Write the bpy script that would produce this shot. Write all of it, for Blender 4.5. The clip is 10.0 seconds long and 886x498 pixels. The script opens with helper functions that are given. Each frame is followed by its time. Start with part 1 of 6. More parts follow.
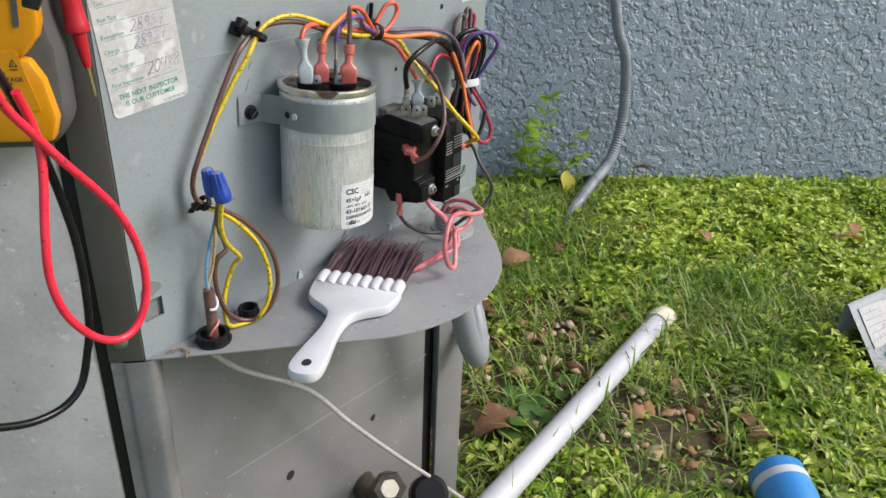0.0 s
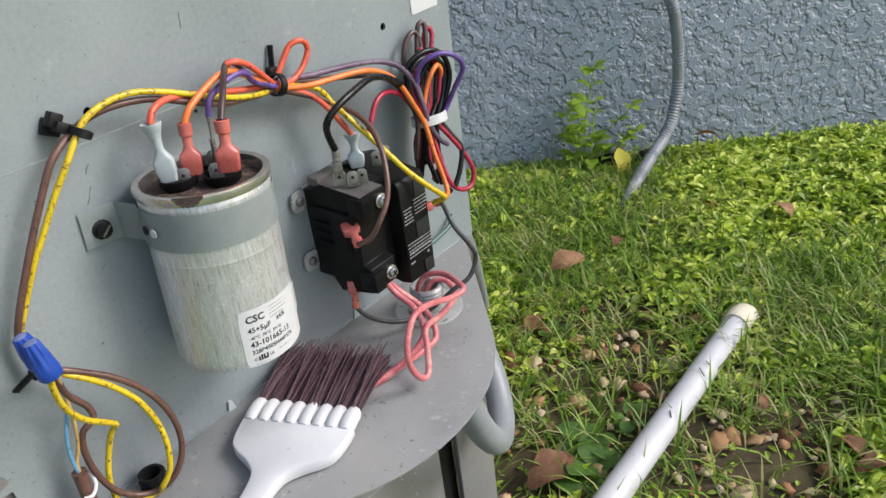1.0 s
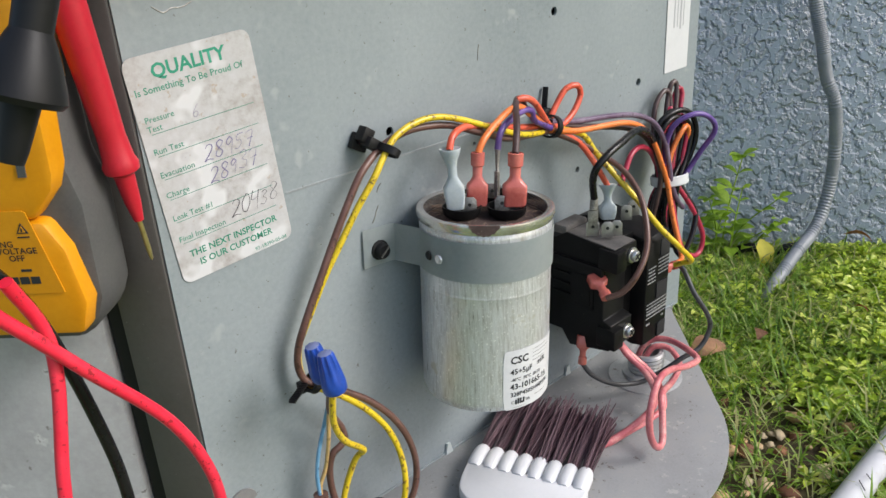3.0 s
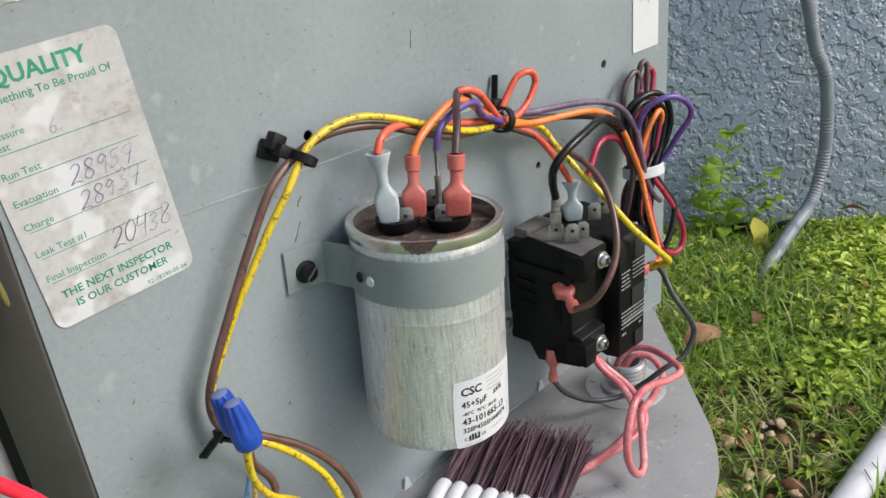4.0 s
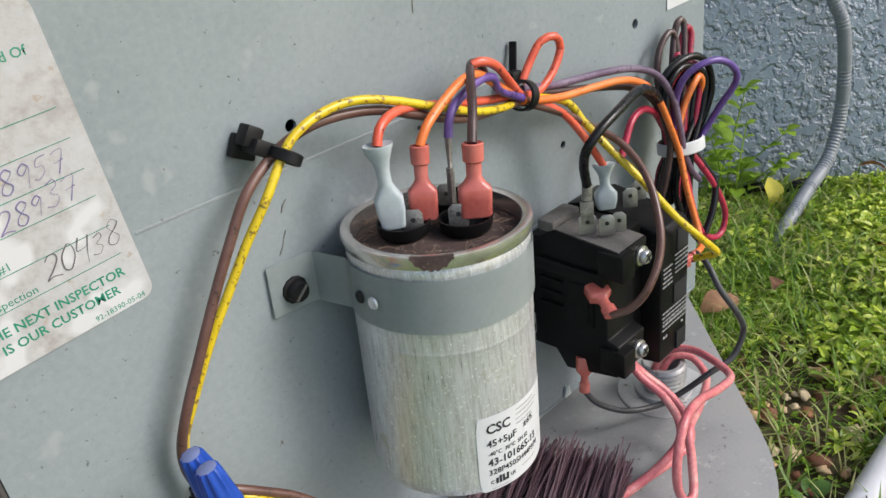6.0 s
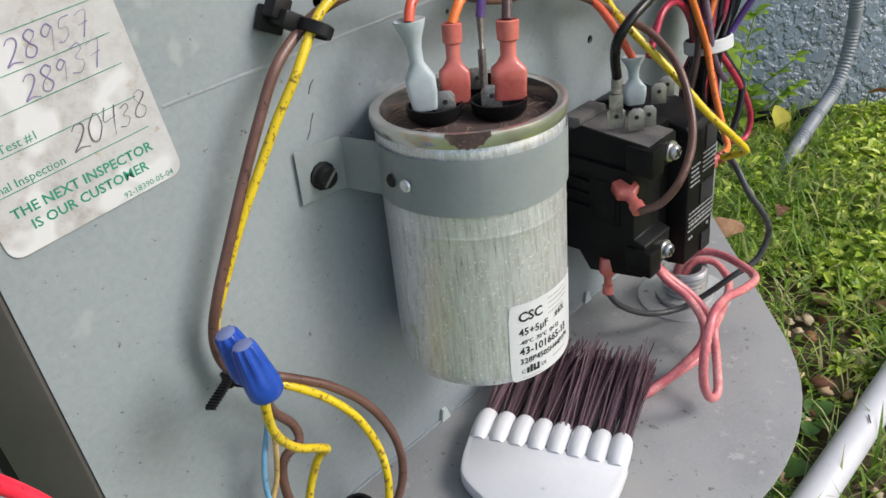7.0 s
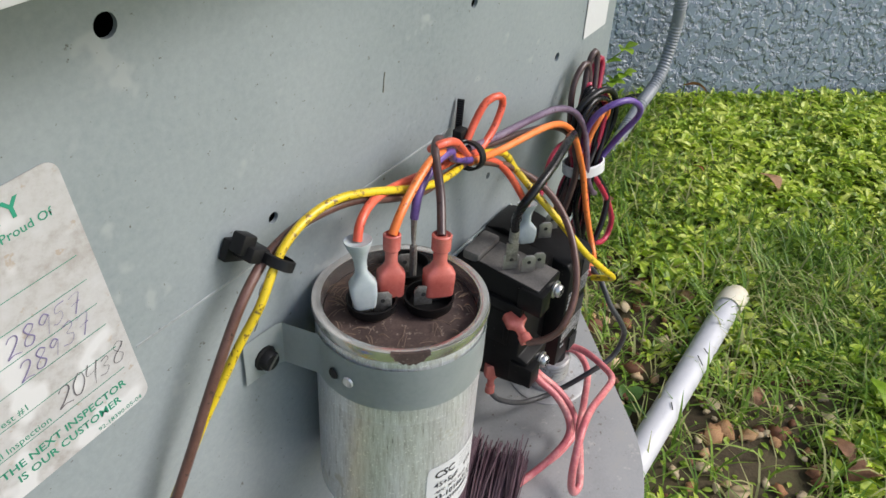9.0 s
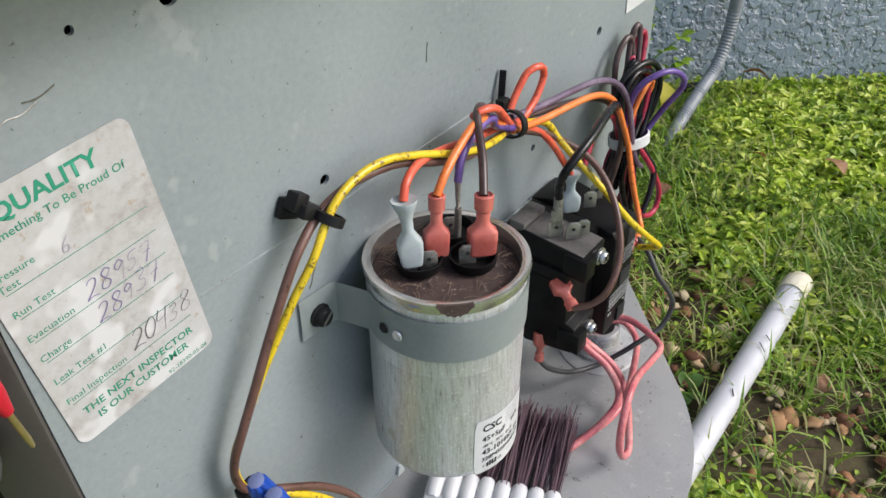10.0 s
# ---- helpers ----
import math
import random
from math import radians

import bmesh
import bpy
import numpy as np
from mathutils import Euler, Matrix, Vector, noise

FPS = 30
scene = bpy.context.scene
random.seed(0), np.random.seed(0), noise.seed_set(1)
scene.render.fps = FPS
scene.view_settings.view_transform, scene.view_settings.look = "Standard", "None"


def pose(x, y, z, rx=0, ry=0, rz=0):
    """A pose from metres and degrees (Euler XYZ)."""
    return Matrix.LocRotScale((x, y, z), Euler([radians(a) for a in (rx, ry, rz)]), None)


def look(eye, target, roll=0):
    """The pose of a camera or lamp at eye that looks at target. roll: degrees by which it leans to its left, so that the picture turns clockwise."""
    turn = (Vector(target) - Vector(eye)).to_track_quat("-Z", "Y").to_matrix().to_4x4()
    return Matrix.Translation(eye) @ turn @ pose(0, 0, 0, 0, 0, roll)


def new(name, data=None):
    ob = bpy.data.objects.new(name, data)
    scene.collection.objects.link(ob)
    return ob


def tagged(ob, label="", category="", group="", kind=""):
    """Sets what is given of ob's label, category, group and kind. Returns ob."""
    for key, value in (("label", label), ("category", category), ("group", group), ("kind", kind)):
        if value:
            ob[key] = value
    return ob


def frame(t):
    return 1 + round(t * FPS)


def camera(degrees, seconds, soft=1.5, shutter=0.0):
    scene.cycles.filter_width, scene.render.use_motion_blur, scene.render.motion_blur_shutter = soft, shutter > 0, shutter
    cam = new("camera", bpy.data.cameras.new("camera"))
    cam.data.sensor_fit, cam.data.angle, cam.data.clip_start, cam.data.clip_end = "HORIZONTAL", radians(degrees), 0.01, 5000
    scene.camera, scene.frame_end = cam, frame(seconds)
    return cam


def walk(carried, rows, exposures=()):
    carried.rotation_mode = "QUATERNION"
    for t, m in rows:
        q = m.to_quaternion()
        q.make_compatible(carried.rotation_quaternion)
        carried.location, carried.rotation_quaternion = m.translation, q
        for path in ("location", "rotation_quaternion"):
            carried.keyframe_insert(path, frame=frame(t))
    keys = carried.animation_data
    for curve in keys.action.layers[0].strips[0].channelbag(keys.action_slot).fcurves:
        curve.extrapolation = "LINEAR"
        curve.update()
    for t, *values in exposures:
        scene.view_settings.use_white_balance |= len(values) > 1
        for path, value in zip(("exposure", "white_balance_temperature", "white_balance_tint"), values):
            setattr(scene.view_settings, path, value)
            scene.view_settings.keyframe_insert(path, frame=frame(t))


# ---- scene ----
cam = camera(58.2, 10.0)
PATH = [
    (0, (-0.3114, -0.3626, 0.6900), (1.1476, 0.6524, -0.2280), 2.10),
    (0.2, (-0.2886, -0.3559, 0.6819), (1.2088, 0.5959, -0.2410), 1.03),
    (0.4, (-0.2452, -0.3648, 0.7092), (1.2290, 0.5983, -0.2389), -1.13),
    (0.5, (-0.2294, -0.3706, 0.7220), (1.2236, 0.6114, -0.2400), -2.30),
    (0.7, (-0.1913, -0.3494, 0.7054), (1.2183, 0.6872, -0.2634), -4.27),
    (1, (-0.1404, -0.3236, 0.6880), (1.1596, 0.8324, -0.2980), -7.40),
    (1.2, (-0.1178, -0.3068, 0.6813), (1.1221, 0.9130, -0.3059), -8.01),
    (1.4, (-0.1137, -0.2929, 0.6688), (1.0838, 0.9802, -0.3033), -8.44),
    (1.5, (-0.1174, -0.2866, 0.6660), (1.0626, 1.0034, -0.3050), -8.60),
    (1.7, (-0.1401, -0.2833, 0.6755), (1.0335, 1.0353, -0.2647), -7.52),
    (2, (-0.1644, -0.2876, 0.6810), (1.0256, 1.0494, -0.2110), -5.80),
    (2.2, (-0.1865, -0.2863, 0.6854), (1.0252, 1.0539, -0.1723), -4.46),
    (2.5, (-0.1974, -0.2746, 0.6860), (1.0246, 1.0754, -0.1410), -3.30),
    (2.7, (-0.2004, -0.2656, 0.6840), (1.0266, 1.0874, -0.1300), -3.10),
    (4, (-0.1454, -0.2386, 0.6700), (1.0766, 1.1014, -0.1740), -5.90),
    (4.5, (-0.1424, -0.2336, 0.6680), (1.0736, 1.1064, -0.1850), -6.80),
    (5, (-0.1424, -0.2326, 0.6660), (1.0726, 1.1034, -0.1940), -7.50),
    (5.2, (-0.1374, -0.2286, 0.6680), (1.0756, 1.1024, -0.2010), -7.50),
    (6.3, (-0.1084, -0.1916, 0.6540), (1.0626, 1.1084, -0.3130), -7.70),
    (6.5, (-0.1154, -0.1956, 0.6470), (1.0476, 1.0914, -0.3490), -7.70),
    (6.8, (-0.1243, -0.1943, 0.6408), (1.0155, 1.0852, -0.3905), -8.05),
    (7, (-0.1224, -0.1896, 0.6460), (1.0016, 1.0794, -0.4160), -8.00),
    (7.2, (-0.1223, -0.1894, 0.6464), (0.9973, 1.0829, -0.4157), -8.10),
    (7.5, (-0.1324, -0.2016, 0.6630), (0.9896, 1.0864, -0.3780), -7.30),
    (7.7, (-0.1366, -0.2008, 0.6619), (1.0045, 1.0984, -0.3430), -5.96),
    (8, (-0.1204, -0.1706, 0.6660), (0.9956, 1.0834, -0.4200), -3.20),
    (8.2, (-0.1137, -0.1452, 0.6721), (0.9849, 0.9075, -0.6259), -0.59),
    (8.3, (-0.1171, -0.1459, 0.6839), (1.0044, 0.8239, -0.6584), 1.29),
    (8.5, (-0.1254, -0.1466, 0.7150), (1.0736, 0.7174, -0.6320), 3.40),
    (8.7, (-0.1335, -0.1433, 0.7303), (1.1531, 0.7231, -0.5323), 2.51),
    (9, (-0.1224, -0.1506, 0.7350), (1.1866, 0.7094, -0.5080), 2.60),
    (9.2, (-0.1158, -0.1546, 0.7271), (1.1968, 0.7066, -0.5121), 2.90),
    (9.5, (-0.1094, -0.1726, 0.7330), (1.1586, 0.7164, -0.5320), 1.40),
    (9.7, (-0.1213, -0.1733, 0.7285), (1.1304, 0.7507, -0.5282), -0.21),
    (10, (-0.1344, -0.1666, 0.7320), (1.0866, 0.8184, -0.5090), -1.80),
]
walk(cam, [(t, look(eye, target, roll)) for t, eye, target, roll in PATH])

# ---- light ----
world = bpy.data.worlds.new("sky")
scene.world = world
world.use_nodes = True
nt = world.node_tree
sky = nt.nodes.new("ShaderNodeTexSky")
sky.sky_type = "NISHITA"
sky.sun_disc = False
sky.sun_elevation, sky.sun_rotation = radians(39), radians(147)
sky.air_density, sky.dust_density = 1.0, 3.0
nt.nodes["Background"].inputs["Strength"].default_value = 0.15
nt.links.new(sky.outputs["Color"], nt.nodes["Background"].inputs["Color"])
sun = new("sun", bpy.data.lights.new("sun", "SUN"))
sun.data.energy, sun.data.angle, sun.data.color = 1.5, radians(20), (0.935, 0.955, 1.0)
sun.matrix_world = look((0.423, -0.652, 0.629), (0.0, 0.0, 0.0))
scene.view_settings.exposure = 0.65


# ---- materials ----
def shader(name, colours, rough=0.5, metal=0.0, scale=40.0, fine=600.0, bump=0.1, stretch=(1, 1, 1), depth=0.001,
           per="", spread=0.0, speck=None, speck_scale=200.0, speck_size=0.3, speck2=None, speck2_scale=30.0, speck2_size=0.3, spec=0.5, rough_var=0.1, translucent=0.0, thin=0.0):
    m = bpy.data.materials.new(name)
    m.use_nodes = True
    t = m.node_tree
    b = t.nodes["Principled BSDF"]
    link = t.links.new

    def node(kind, **values):
        n = t.nodes.new(kind)
        for k, v in values.items():
            n.inputs[k].default_value = v
        return n
    co = node("ShaderNodeTexCoord")
    mp = node("ShaderNodeMapping", Scale=stretch)
    link(co.outputs["Object"], mp.inputs["Vector"])
    big = node("ShaderNodeTexNoise", Scale=scale, Detail=6.0, Roughness=0.6)
    small = node("ShaderNodeTexNoise", Scale=fine, Detail=4.0, Roughness=0.7)
    for n in (big, small):
        link(mp.outputs["Vector"], n.inputs["Vector"])
    ramp = t.nodes.new("ShaderNodeValToRGB")
    el = ramp.color_ramp.elements
    el[0].position, el[1].position = 0.3, 0.7
    el[0].color, el[1].color = (*colours[0], 1), (*colours[-1], 1)
    for i, c in enumerate(colours[1:-1]):
        e = el.new(0.3 + 0.4 * (i + 1) / (len(colours) - 1))
        e.color = (*c, 1)
    mixf = node("ShaderNodeMath")
    mixf.operation = "MULTIPLY_ADD"
    mixf.inputs[1].default_value = 0.35
    link(small.outputs["Fac"], mixf.inputs[0])
    half = node("ShaderNodeMath")
    half.operation = "MULTIPLY_ADD"
    half.inputs[1].default_value, half.inputs[2].default_value = 0.65, 0.0
    link(big.outputs["Fac"], half.inputs[0])
    link(half.outputs[0], mixf.inputs[2])
    fac = mixf.outputs[0]
    if per:
        info = t.nodes.new("ShaderNodeObjectInfo" if per == "object" else "ShaderNodeNewGeometry")
        rnd = info.outputs["Random" if per == "object" else "Random Per Island"]
        s1 = node("ShaderNodeMath")
        s1.operation = "SUBTRACT"
        s1.inputs[1].default_value = 0.5
        link(rnd, s1.inputs[0])
        s2 = node("ShaderNodeMath")
        s2.operation = "MULTIPLY_ADD"
        s2.inputs[1].default_value = spread
        link(s1.outputs[0], s2.inputs[0])
        link(fac, s2.inputs[2])
        fac = s2.outputs[0]
    link(fac, ramp.inputs["Fac"])
    col = ramp.outputs["Color"]
    for speck, speck_scale, speck_size in ((speck, speck_scale, speck_size), (speck2, speck2_scale, speck2_size)):
        if not speck:
            continue
        sp = node("ShaderNodeTexNoise", Scale=speck_scale, Detail=3.0, Roughness=0.75)
        link(co.outputs["Object"], sp.inputs["Vector"])
        sr = t.nodes.new("ShaderNodeValToRGB")
        sr.color_ramp.elements[0].position, sr.color_ramp.elements[1].position = speck_size, speck_size + 0.06
        sr.color_ramp.elements[0].color, sr.color_ramp.elements[1].color = (1, 1, 1, 1), (0, 0, 0, 1)
        link(sp.outputs["Fac"], sr.inputs["Fac"])
        mx = t.nodes.new("ShaderNodeMix")
        mx.data_type = "RGBA"
        link(sr.outputs["Color"], mx.inputs[0])
        link(col, mx.inputs[6])
        mx.inputs[7].default_value = (*speck, 1)
        col = mx.outputs[2]
    link(col, b.inputs["Base Color"])
    rr = node("ShaderNodeMapRange")
    rr.inputs["To Min"].default_value, rr.inputs["To Max"].default_value = max(0.03, rough - rough_var), min(1, rough + rough_var)
    link(big.outputs["Fac"], rr.inputs["Value"])
    link(rr.outputs[0], b.inputs["Roughness"])
    b.inputs["Metallic"].default_value = metal
    b.inputs["Specular IOR Level"].default_value = spec
    if thin:
        tr = t.nodes.new("ShaderNodeBsdfTranslucent")
        ms = node("ShaderNodeMixShader")
        ms.inputs[0].default_value = thin
        link(col, tr.inputs["Color"])
        link(b.outputs[0], ms.inputs[1])
        link(tr.outputs[0], ms.inputs[2])
        link(ms.outputs[0], t.nodes["Material Output"].inputs["Surface"])
    if translucent:
        b.inputs["Subsurface Weight"].default_value = translucent
        b.inputs["Subsurface Radius"].default_value = (0.003, 0.003, 0.002)
    bp = node("ShaderNodeBump", Strength=bump, Distance=depth)
    link(mixf.outputs[0], bp.inputs["Height"])
    link(bp.outputs[0], b.inputs["Normal"])
    return m


def plain(name, c, rough=0.5, var=0.15, **kw):
    return shader(name, [tuple(v * (1 - var) for v in c), c, tuple(min(1, v * (1 + var)) for v in c)], rough, **kw)


M_PANEL = shader("grey_painted_sheet", [(0.160, 0.188, 0.200), (0.218, 0.249, 0.259), (0.258, 0.289, 0.298), (0.306, 0.330, 0.336)], 0.42, scale=7, fine=420, bump=0.11,
                 speck=(0.295, 0.318, 0.322), speck_scale=42, speck_size=0.32, speck2=(0.085, 0.080, 0.068), speck2_scale=300, speck2_size=0.292, spec=0.4, rough_var=0.16)
M_TRAY = shader("weathered_zinc_tray", [(0.198, 0.200, 0.198), (0.249, 0.252, 0.251), (0.284, 0.270, 0.246)], 0.5, scale=28, fine=700, bump=0.08,
                speck=(0.305, 0.298, 0.285), speck_scale=110, speck_size=0.33, speck2=(0.12, 0.105, 0.09), speck2_scale=240, speck2_size=0.30, spec=0.4)
# grey steel paint, base colour lowered to hold the shade below the tray
M_LOWER = shader("shade_toned_grey_steel", [(0.140, 0.138, 0.136), (0.175, 0.172, 0.170), (0.212, 0.209, 0.206)], 0.45, scale=14, fine=400, bump=0.06,
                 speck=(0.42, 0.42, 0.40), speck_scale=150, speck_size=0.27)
M_SIDE = shader("weathered_grey_side", [(0.26, 0.257, 0.255), (0.335, 0.333, 0.332), (0.41, 0.412, 0.412)], 0.45, scale=22, fine=300, bump=0.06,
                speck=(0.46, 0.46, 0.45), speck_scale=60, speck_size=0.30, speck2=(0.16, 0.15, 0.14), speck2_scale=120, speck2_size=0.27)
M_POST = shader("dark_grey_paint", [(0.054, 0.049, 0.046), (0.068, 0.063, 0.059), (0.083, 0.077, 0.073)], 0.45, scale=20, fine=500, bump=0.05,
                speck=(0.2, 0.19, 0.18), speck_scale=300, speck_size=0.24)
M_DARK = plain("dark_cavity", (0.012, 0.012, 0.012), 0.9)
M_RUBBER = plain("black_rubber", (0.009, 0.009, 0.0095), 0.48, spec=0.25)
M_BLACK = shader("black_plastic", [(0.005, 0.005, 0.005), (0.008, 0.008, 0.008), (0.013, 0.012, 0.012)], 0.38, scale=60, fine=900, bump=0.06,
                 speck=(0.06, 0.055, 0.05), speck_scale=350, speck_size=0.26, spec=0.12)
M_DUSTY = shader("dusty_black_plastic", [(0.060, 0.055, 0.052), (0.10, 0.093, 0.086), (0.16, 0.15, 0.14)], 0.85, scale=80, fine=900, bump=0.1)
M_ALU = shader("brushed_aluminium", [(0.31, 0.305, 0.30), (0.50, 0.495, 0.50), (0.63, 0.635, 0.65), (0.70, 0.71, 0.735), (0.88, 0.89, 0.92)], 0.34, metal=0.55, scale=150, fine=420, bump=0.2,
               stretch=(6, 6, 0.5), speck=(0.92, 0.92, 0.92), speck_scale=900, speck_size=0.345, speck2=(0.52, 0.50, 0.45), speck2_scale=60, speck2_size=0.31, rough_var=0.18)
M_ZINC = shader("pale_zinc", [(0.30, 0.30, 0.30), (0.42, 0.42, 0.42), (0.55, 0.55, 0.54)], 0.42, metal=0.35, scale=70, fine=600, bump=0.15, speck=(0.22, 0.20, 0.18), speck_scale=160, speck_size=0.33)
M_RIM = shader("steel_rim", [(0.46, 0.42, 0.39), (0.62, 0.60, 0.58), (0.74, 0.73, 0.72)], 0.24, metal=0.9, scale=90, fine=700, bump=0.08)
M_RUST = shader("rust_brown_dirt", [(0.030, 0.018, 0.015), (0.058, 0.036, 0.030), (0.10, 0.066, 0.054)], 0.85, scale=120, fine=900, bump=0.6, depth=0.001,
                speck=(0.19, 0.15, 0.12), speck_scale=520, speck_size=0.33)
M_BAND = shader("galvanised_band", [(0.35, 0.40, 0.40), (0.42, 0.465, 0.46), (0.475, 0.51, 0.50)], 0.36, metal=0.0, scale=30, fine=500, bump=0.05)
M_STEEL = shader("zinc_steel", [(0.45, 0.45, 0.44), (0.6, 0.6, 0.58), (0.7, 0.7, 0.68)], 0.32, metal=0.9, scale=100, fine=900, bump=0.1)
M_STEELDULL = shader("dull_tin", [(0.26, 0.25, 0.24), (0.38, 0.37, 0.36), (0.5, 0.49, 0.47)], 0.42, metal=0.85, scale=200, fine=900, bump=0.15)
M_TAB = shader("tarnished_tab", [(0.14, 0.13, 0.12), (0.26, 0.25, 0.23), (0.4, 0.39, 0.36)], 0.45, metal=0.8, scale=300, fine=1200, bump=0.3)
M_LABEL = shader("white_label", [(0.53, 0.535, 0.54), (0.575, 0.58, 0.585), (0.60, 0.604, 0.608)], 0.4, scale=60, fine=600, bump=0.02)
M_STICKER = shader("stained_white_sticker", [(0.21, 0.185, 0.16), (0.325, 0.305, 0.29), (0.41, 0.402, 0.398), (0.445, 0.443, 0.447), (0.475, 0.475, 0.48)], 0.5, scale=32, fine=330, bump=0.04,
                   speck=(0.36, 0.31, 0.26), speck_scale=190, speck_size=0.32, speck2=(0.54, 0.54, 0.545), speck2_scale=30, speck2_size=0.42)
M_INK = plain("black_ink", (0.02, 0.02, 0.022), 0.6)
M_GREENINK = plain("green_ink", (0.02, 0.23, 0.14), 0.6)
M_PEN = plain("violet_pen", (0.19, 0.165, 0.30), 0.6)
M_DARKPEN = plain("black_pen", (0.12, 0.11, 0.12), 0.6)
M_FAINTPEN = plain("faint_pen", (0.33, 0.31, 0.36), 0.6)
M_GREYINK = plain("grey_ink", (0.35, 0.36, 0.37), 0.6)
M_CONTINK = plain("pale_ink", (0.27, 0.27, 0.265), 0.7)
M_WHITEPL = shader("white_brush_plastic", [(0.53, 0.54, 0.55), (0.575, 0.58, 0.59), (0.60, 0.603, 0.612)], 0.35, scale=30, fine=500, bump=0.03,
                   speck=(0.45, 0.42, 0.38), speck_scale=90, speck_size=0.23)
M_BRISTLE = shader("maroon_bristle", [(0.050, 0.027, 0.033), (0.100, 0.056, 0.066), (0.17, 0.108, 0.122)], 0.36, scale=40, fine=500, bump=0.0, per="island", spread=0.6)
M_PVC = shader("white_pvc", [(0.47, 0.47, 0.49), (0.52, 0.52, 0.54), (0.56, 0.56, 0.58)], 0.32, scale=20, fine=300, bump=0.03,
               speck=(0.10, 0.10, 0.10), speck_scale=55, speck_size=0.235)
M_PVCEND = shader("yellowed_pvc", [(0.52, 0.47, 0.34), (0.66, 0.60, 0.46), (0.72, 0.69, 0.58)], 0.5, scale=40, fine=300, bump=0.1)
M_CONDUIT = shader("grey_conduit", [(0.17, 0.185, 0.20), (0.225, 0.24, 0.255), (0.27, 0.285, 0.30)], 0.45, scale=25, fine=400, bump=0.05)
WIRE = {
    "brown": [(0.072, 0.034, 0.025), (0.112, 0.054, 0.041), (0.155, 0.084, 0.068)],
    "maroon": [(0.038, 0.020, 0.020), (0.060, 0.034, 0.033), (0.09, 0.058, 0.055)],
    "yellow": [(0.50, 0.35, 0.008), (0.62, 0.45, 0.012), (0.70, 0.52, 0.025)],
    "red": [(0.52, 0.065, 0.035), (0.64, 0.10, 0.05), (0.70, 0.15, 0.09)],
    "orange": [(0.62, 0.14, 0.03), (0.74, 0.19, 0.04), (0.78, 0.25, 0.08)],
    "purple": [(0.085, 0.04, 0.19), (0.12, 0.065, 0.26), (0.17, 0.10, 0.30)],
    "violet": [(0.075, 0.045, 0.075), (0.12, 0.08, 0.13), (0.20, 0.16, 0.21)],
    "black": [(0.004, 0.004, 0.005), (0.006, 0.006, 0.007), (0.012, 0.012, 0.012)],
    "greyblack": [(0.035, 0.035, 0.036), (0.055, 0.055, 0.056), (0.08, 0.08, 0.08)],
    "crimson": [(0.22, 0.01, 0.03), (0.36, 0.018, 0.05), (0.45, 0.035, 0.08)],
    "pink": [(0.36, 0.065, 0.085), (0.54, 0.15, 0.16), (0.70, 0.37, 0.32)],
    "lightblue": [(0.10, 0.25, 0.40), (0.14, 0.32, 0.50), (0.2, 0.4, 0.56)],
    "tan": [(0.42, 0.27, 0.10), (0.52, 0.34, 0.13), (0.6, 0.42, 0.2)],
    "greycable": [(0.36, 0.34, 0.32), (0.44, 0.42, 0.40), (0.50, 0.48, 0.46)],
    "darkgreen": [(0.03, 0.08, 0.06), (0.05, 0.12, 0.10), (0.1, 0.17, 0.15)],
    "leadred": [(0.62, 0.012, 0.035), (0.72, 0.02, 0.05), (0.76, 0.04, 0.07)],
}
WM = {k: shader("wire_" + k, v, 0.27 if k == "black" else 0.36, scale=90, fine=700, bump=0.06,
                speck=(0.20, 0.12, 0.02) if k == "yellow" else tuple(0.45 * a + 0.004 for a in v[0]), speck_scale=420 if k == "yellow" else 330, speck_size=0.385 if k == "yellow" else 0.27 if k == "pink" else 0.34,
                speck2=(0.07, 0.045, 0.02) if k == "yellow" else None, speck2_scale=110, speck2_size=0.30, spec=0.3 if "black" in k else 0.5)
      for k, v in WIRE.items()}
M_CONN_RED = shader("red_nylon_connector", [(0.40, 0.085, 0.07), (0.50, 0.13, 0.105), (0.58, 0.19, 0.15)], 0.24, scale=80, fine=600, bump=0.05, translucent=0.3)
M_CONN_CLEAR = shader("cloudy_nylon_connector", [(0.32, 0.37, 0.38), (0.40, 0.45, 0.46), (0.48, 0.52, 0.53)], 0.22, scale=80, fine=600, bump=0.05, translucent=0.4)
M_NUT = shader("blue_wire_nut", [(0.008, 0.04, 0.24), (0.013, 0.06, 0.34), (0.025, 0.085, 0.40)], 0.35, scale=100, fine=700, bump=0.05)
M_NUTTIP = plain("worn_blue_tip", (0.13, 0.16, 0.30), 0.6)
M_METER = shader("yellow_meter_shell", [(0.58, 0.23, 0.003), (0.64, 0.27, 0.005), (0.68, 0.30, 0.008)], 0.35, scale=40, fine=500, bump=0.03)
M_METERGREY = shader("dark_grey_overmould", [(0.05, 0.05, 0.05), (0.07, 0.07, 0.068), (0.09, 0.088, 0.085)], 0.6, scale=50, fine=800, bump=0.08)
M_PROBE = shader("red_probe_grip", [(0.34, 0.004, 0.014), (0.43, 0.007, 0.021), (0.50, 0.013, 0.03)], 0.42, scale=60, fine=500, bump=0.05)
M_STRAW = plain("straw_bits", (0.16, 0.11, 0.075), 0.7)
M_BRASS = shader("brass", [(0.42, 0.33, 0.13), (0.55, 0.45, 0.2), (0.62, 0.52, 0.27)], 0.35, metal=0.9, scale=100, fine=600, bump=0.05)
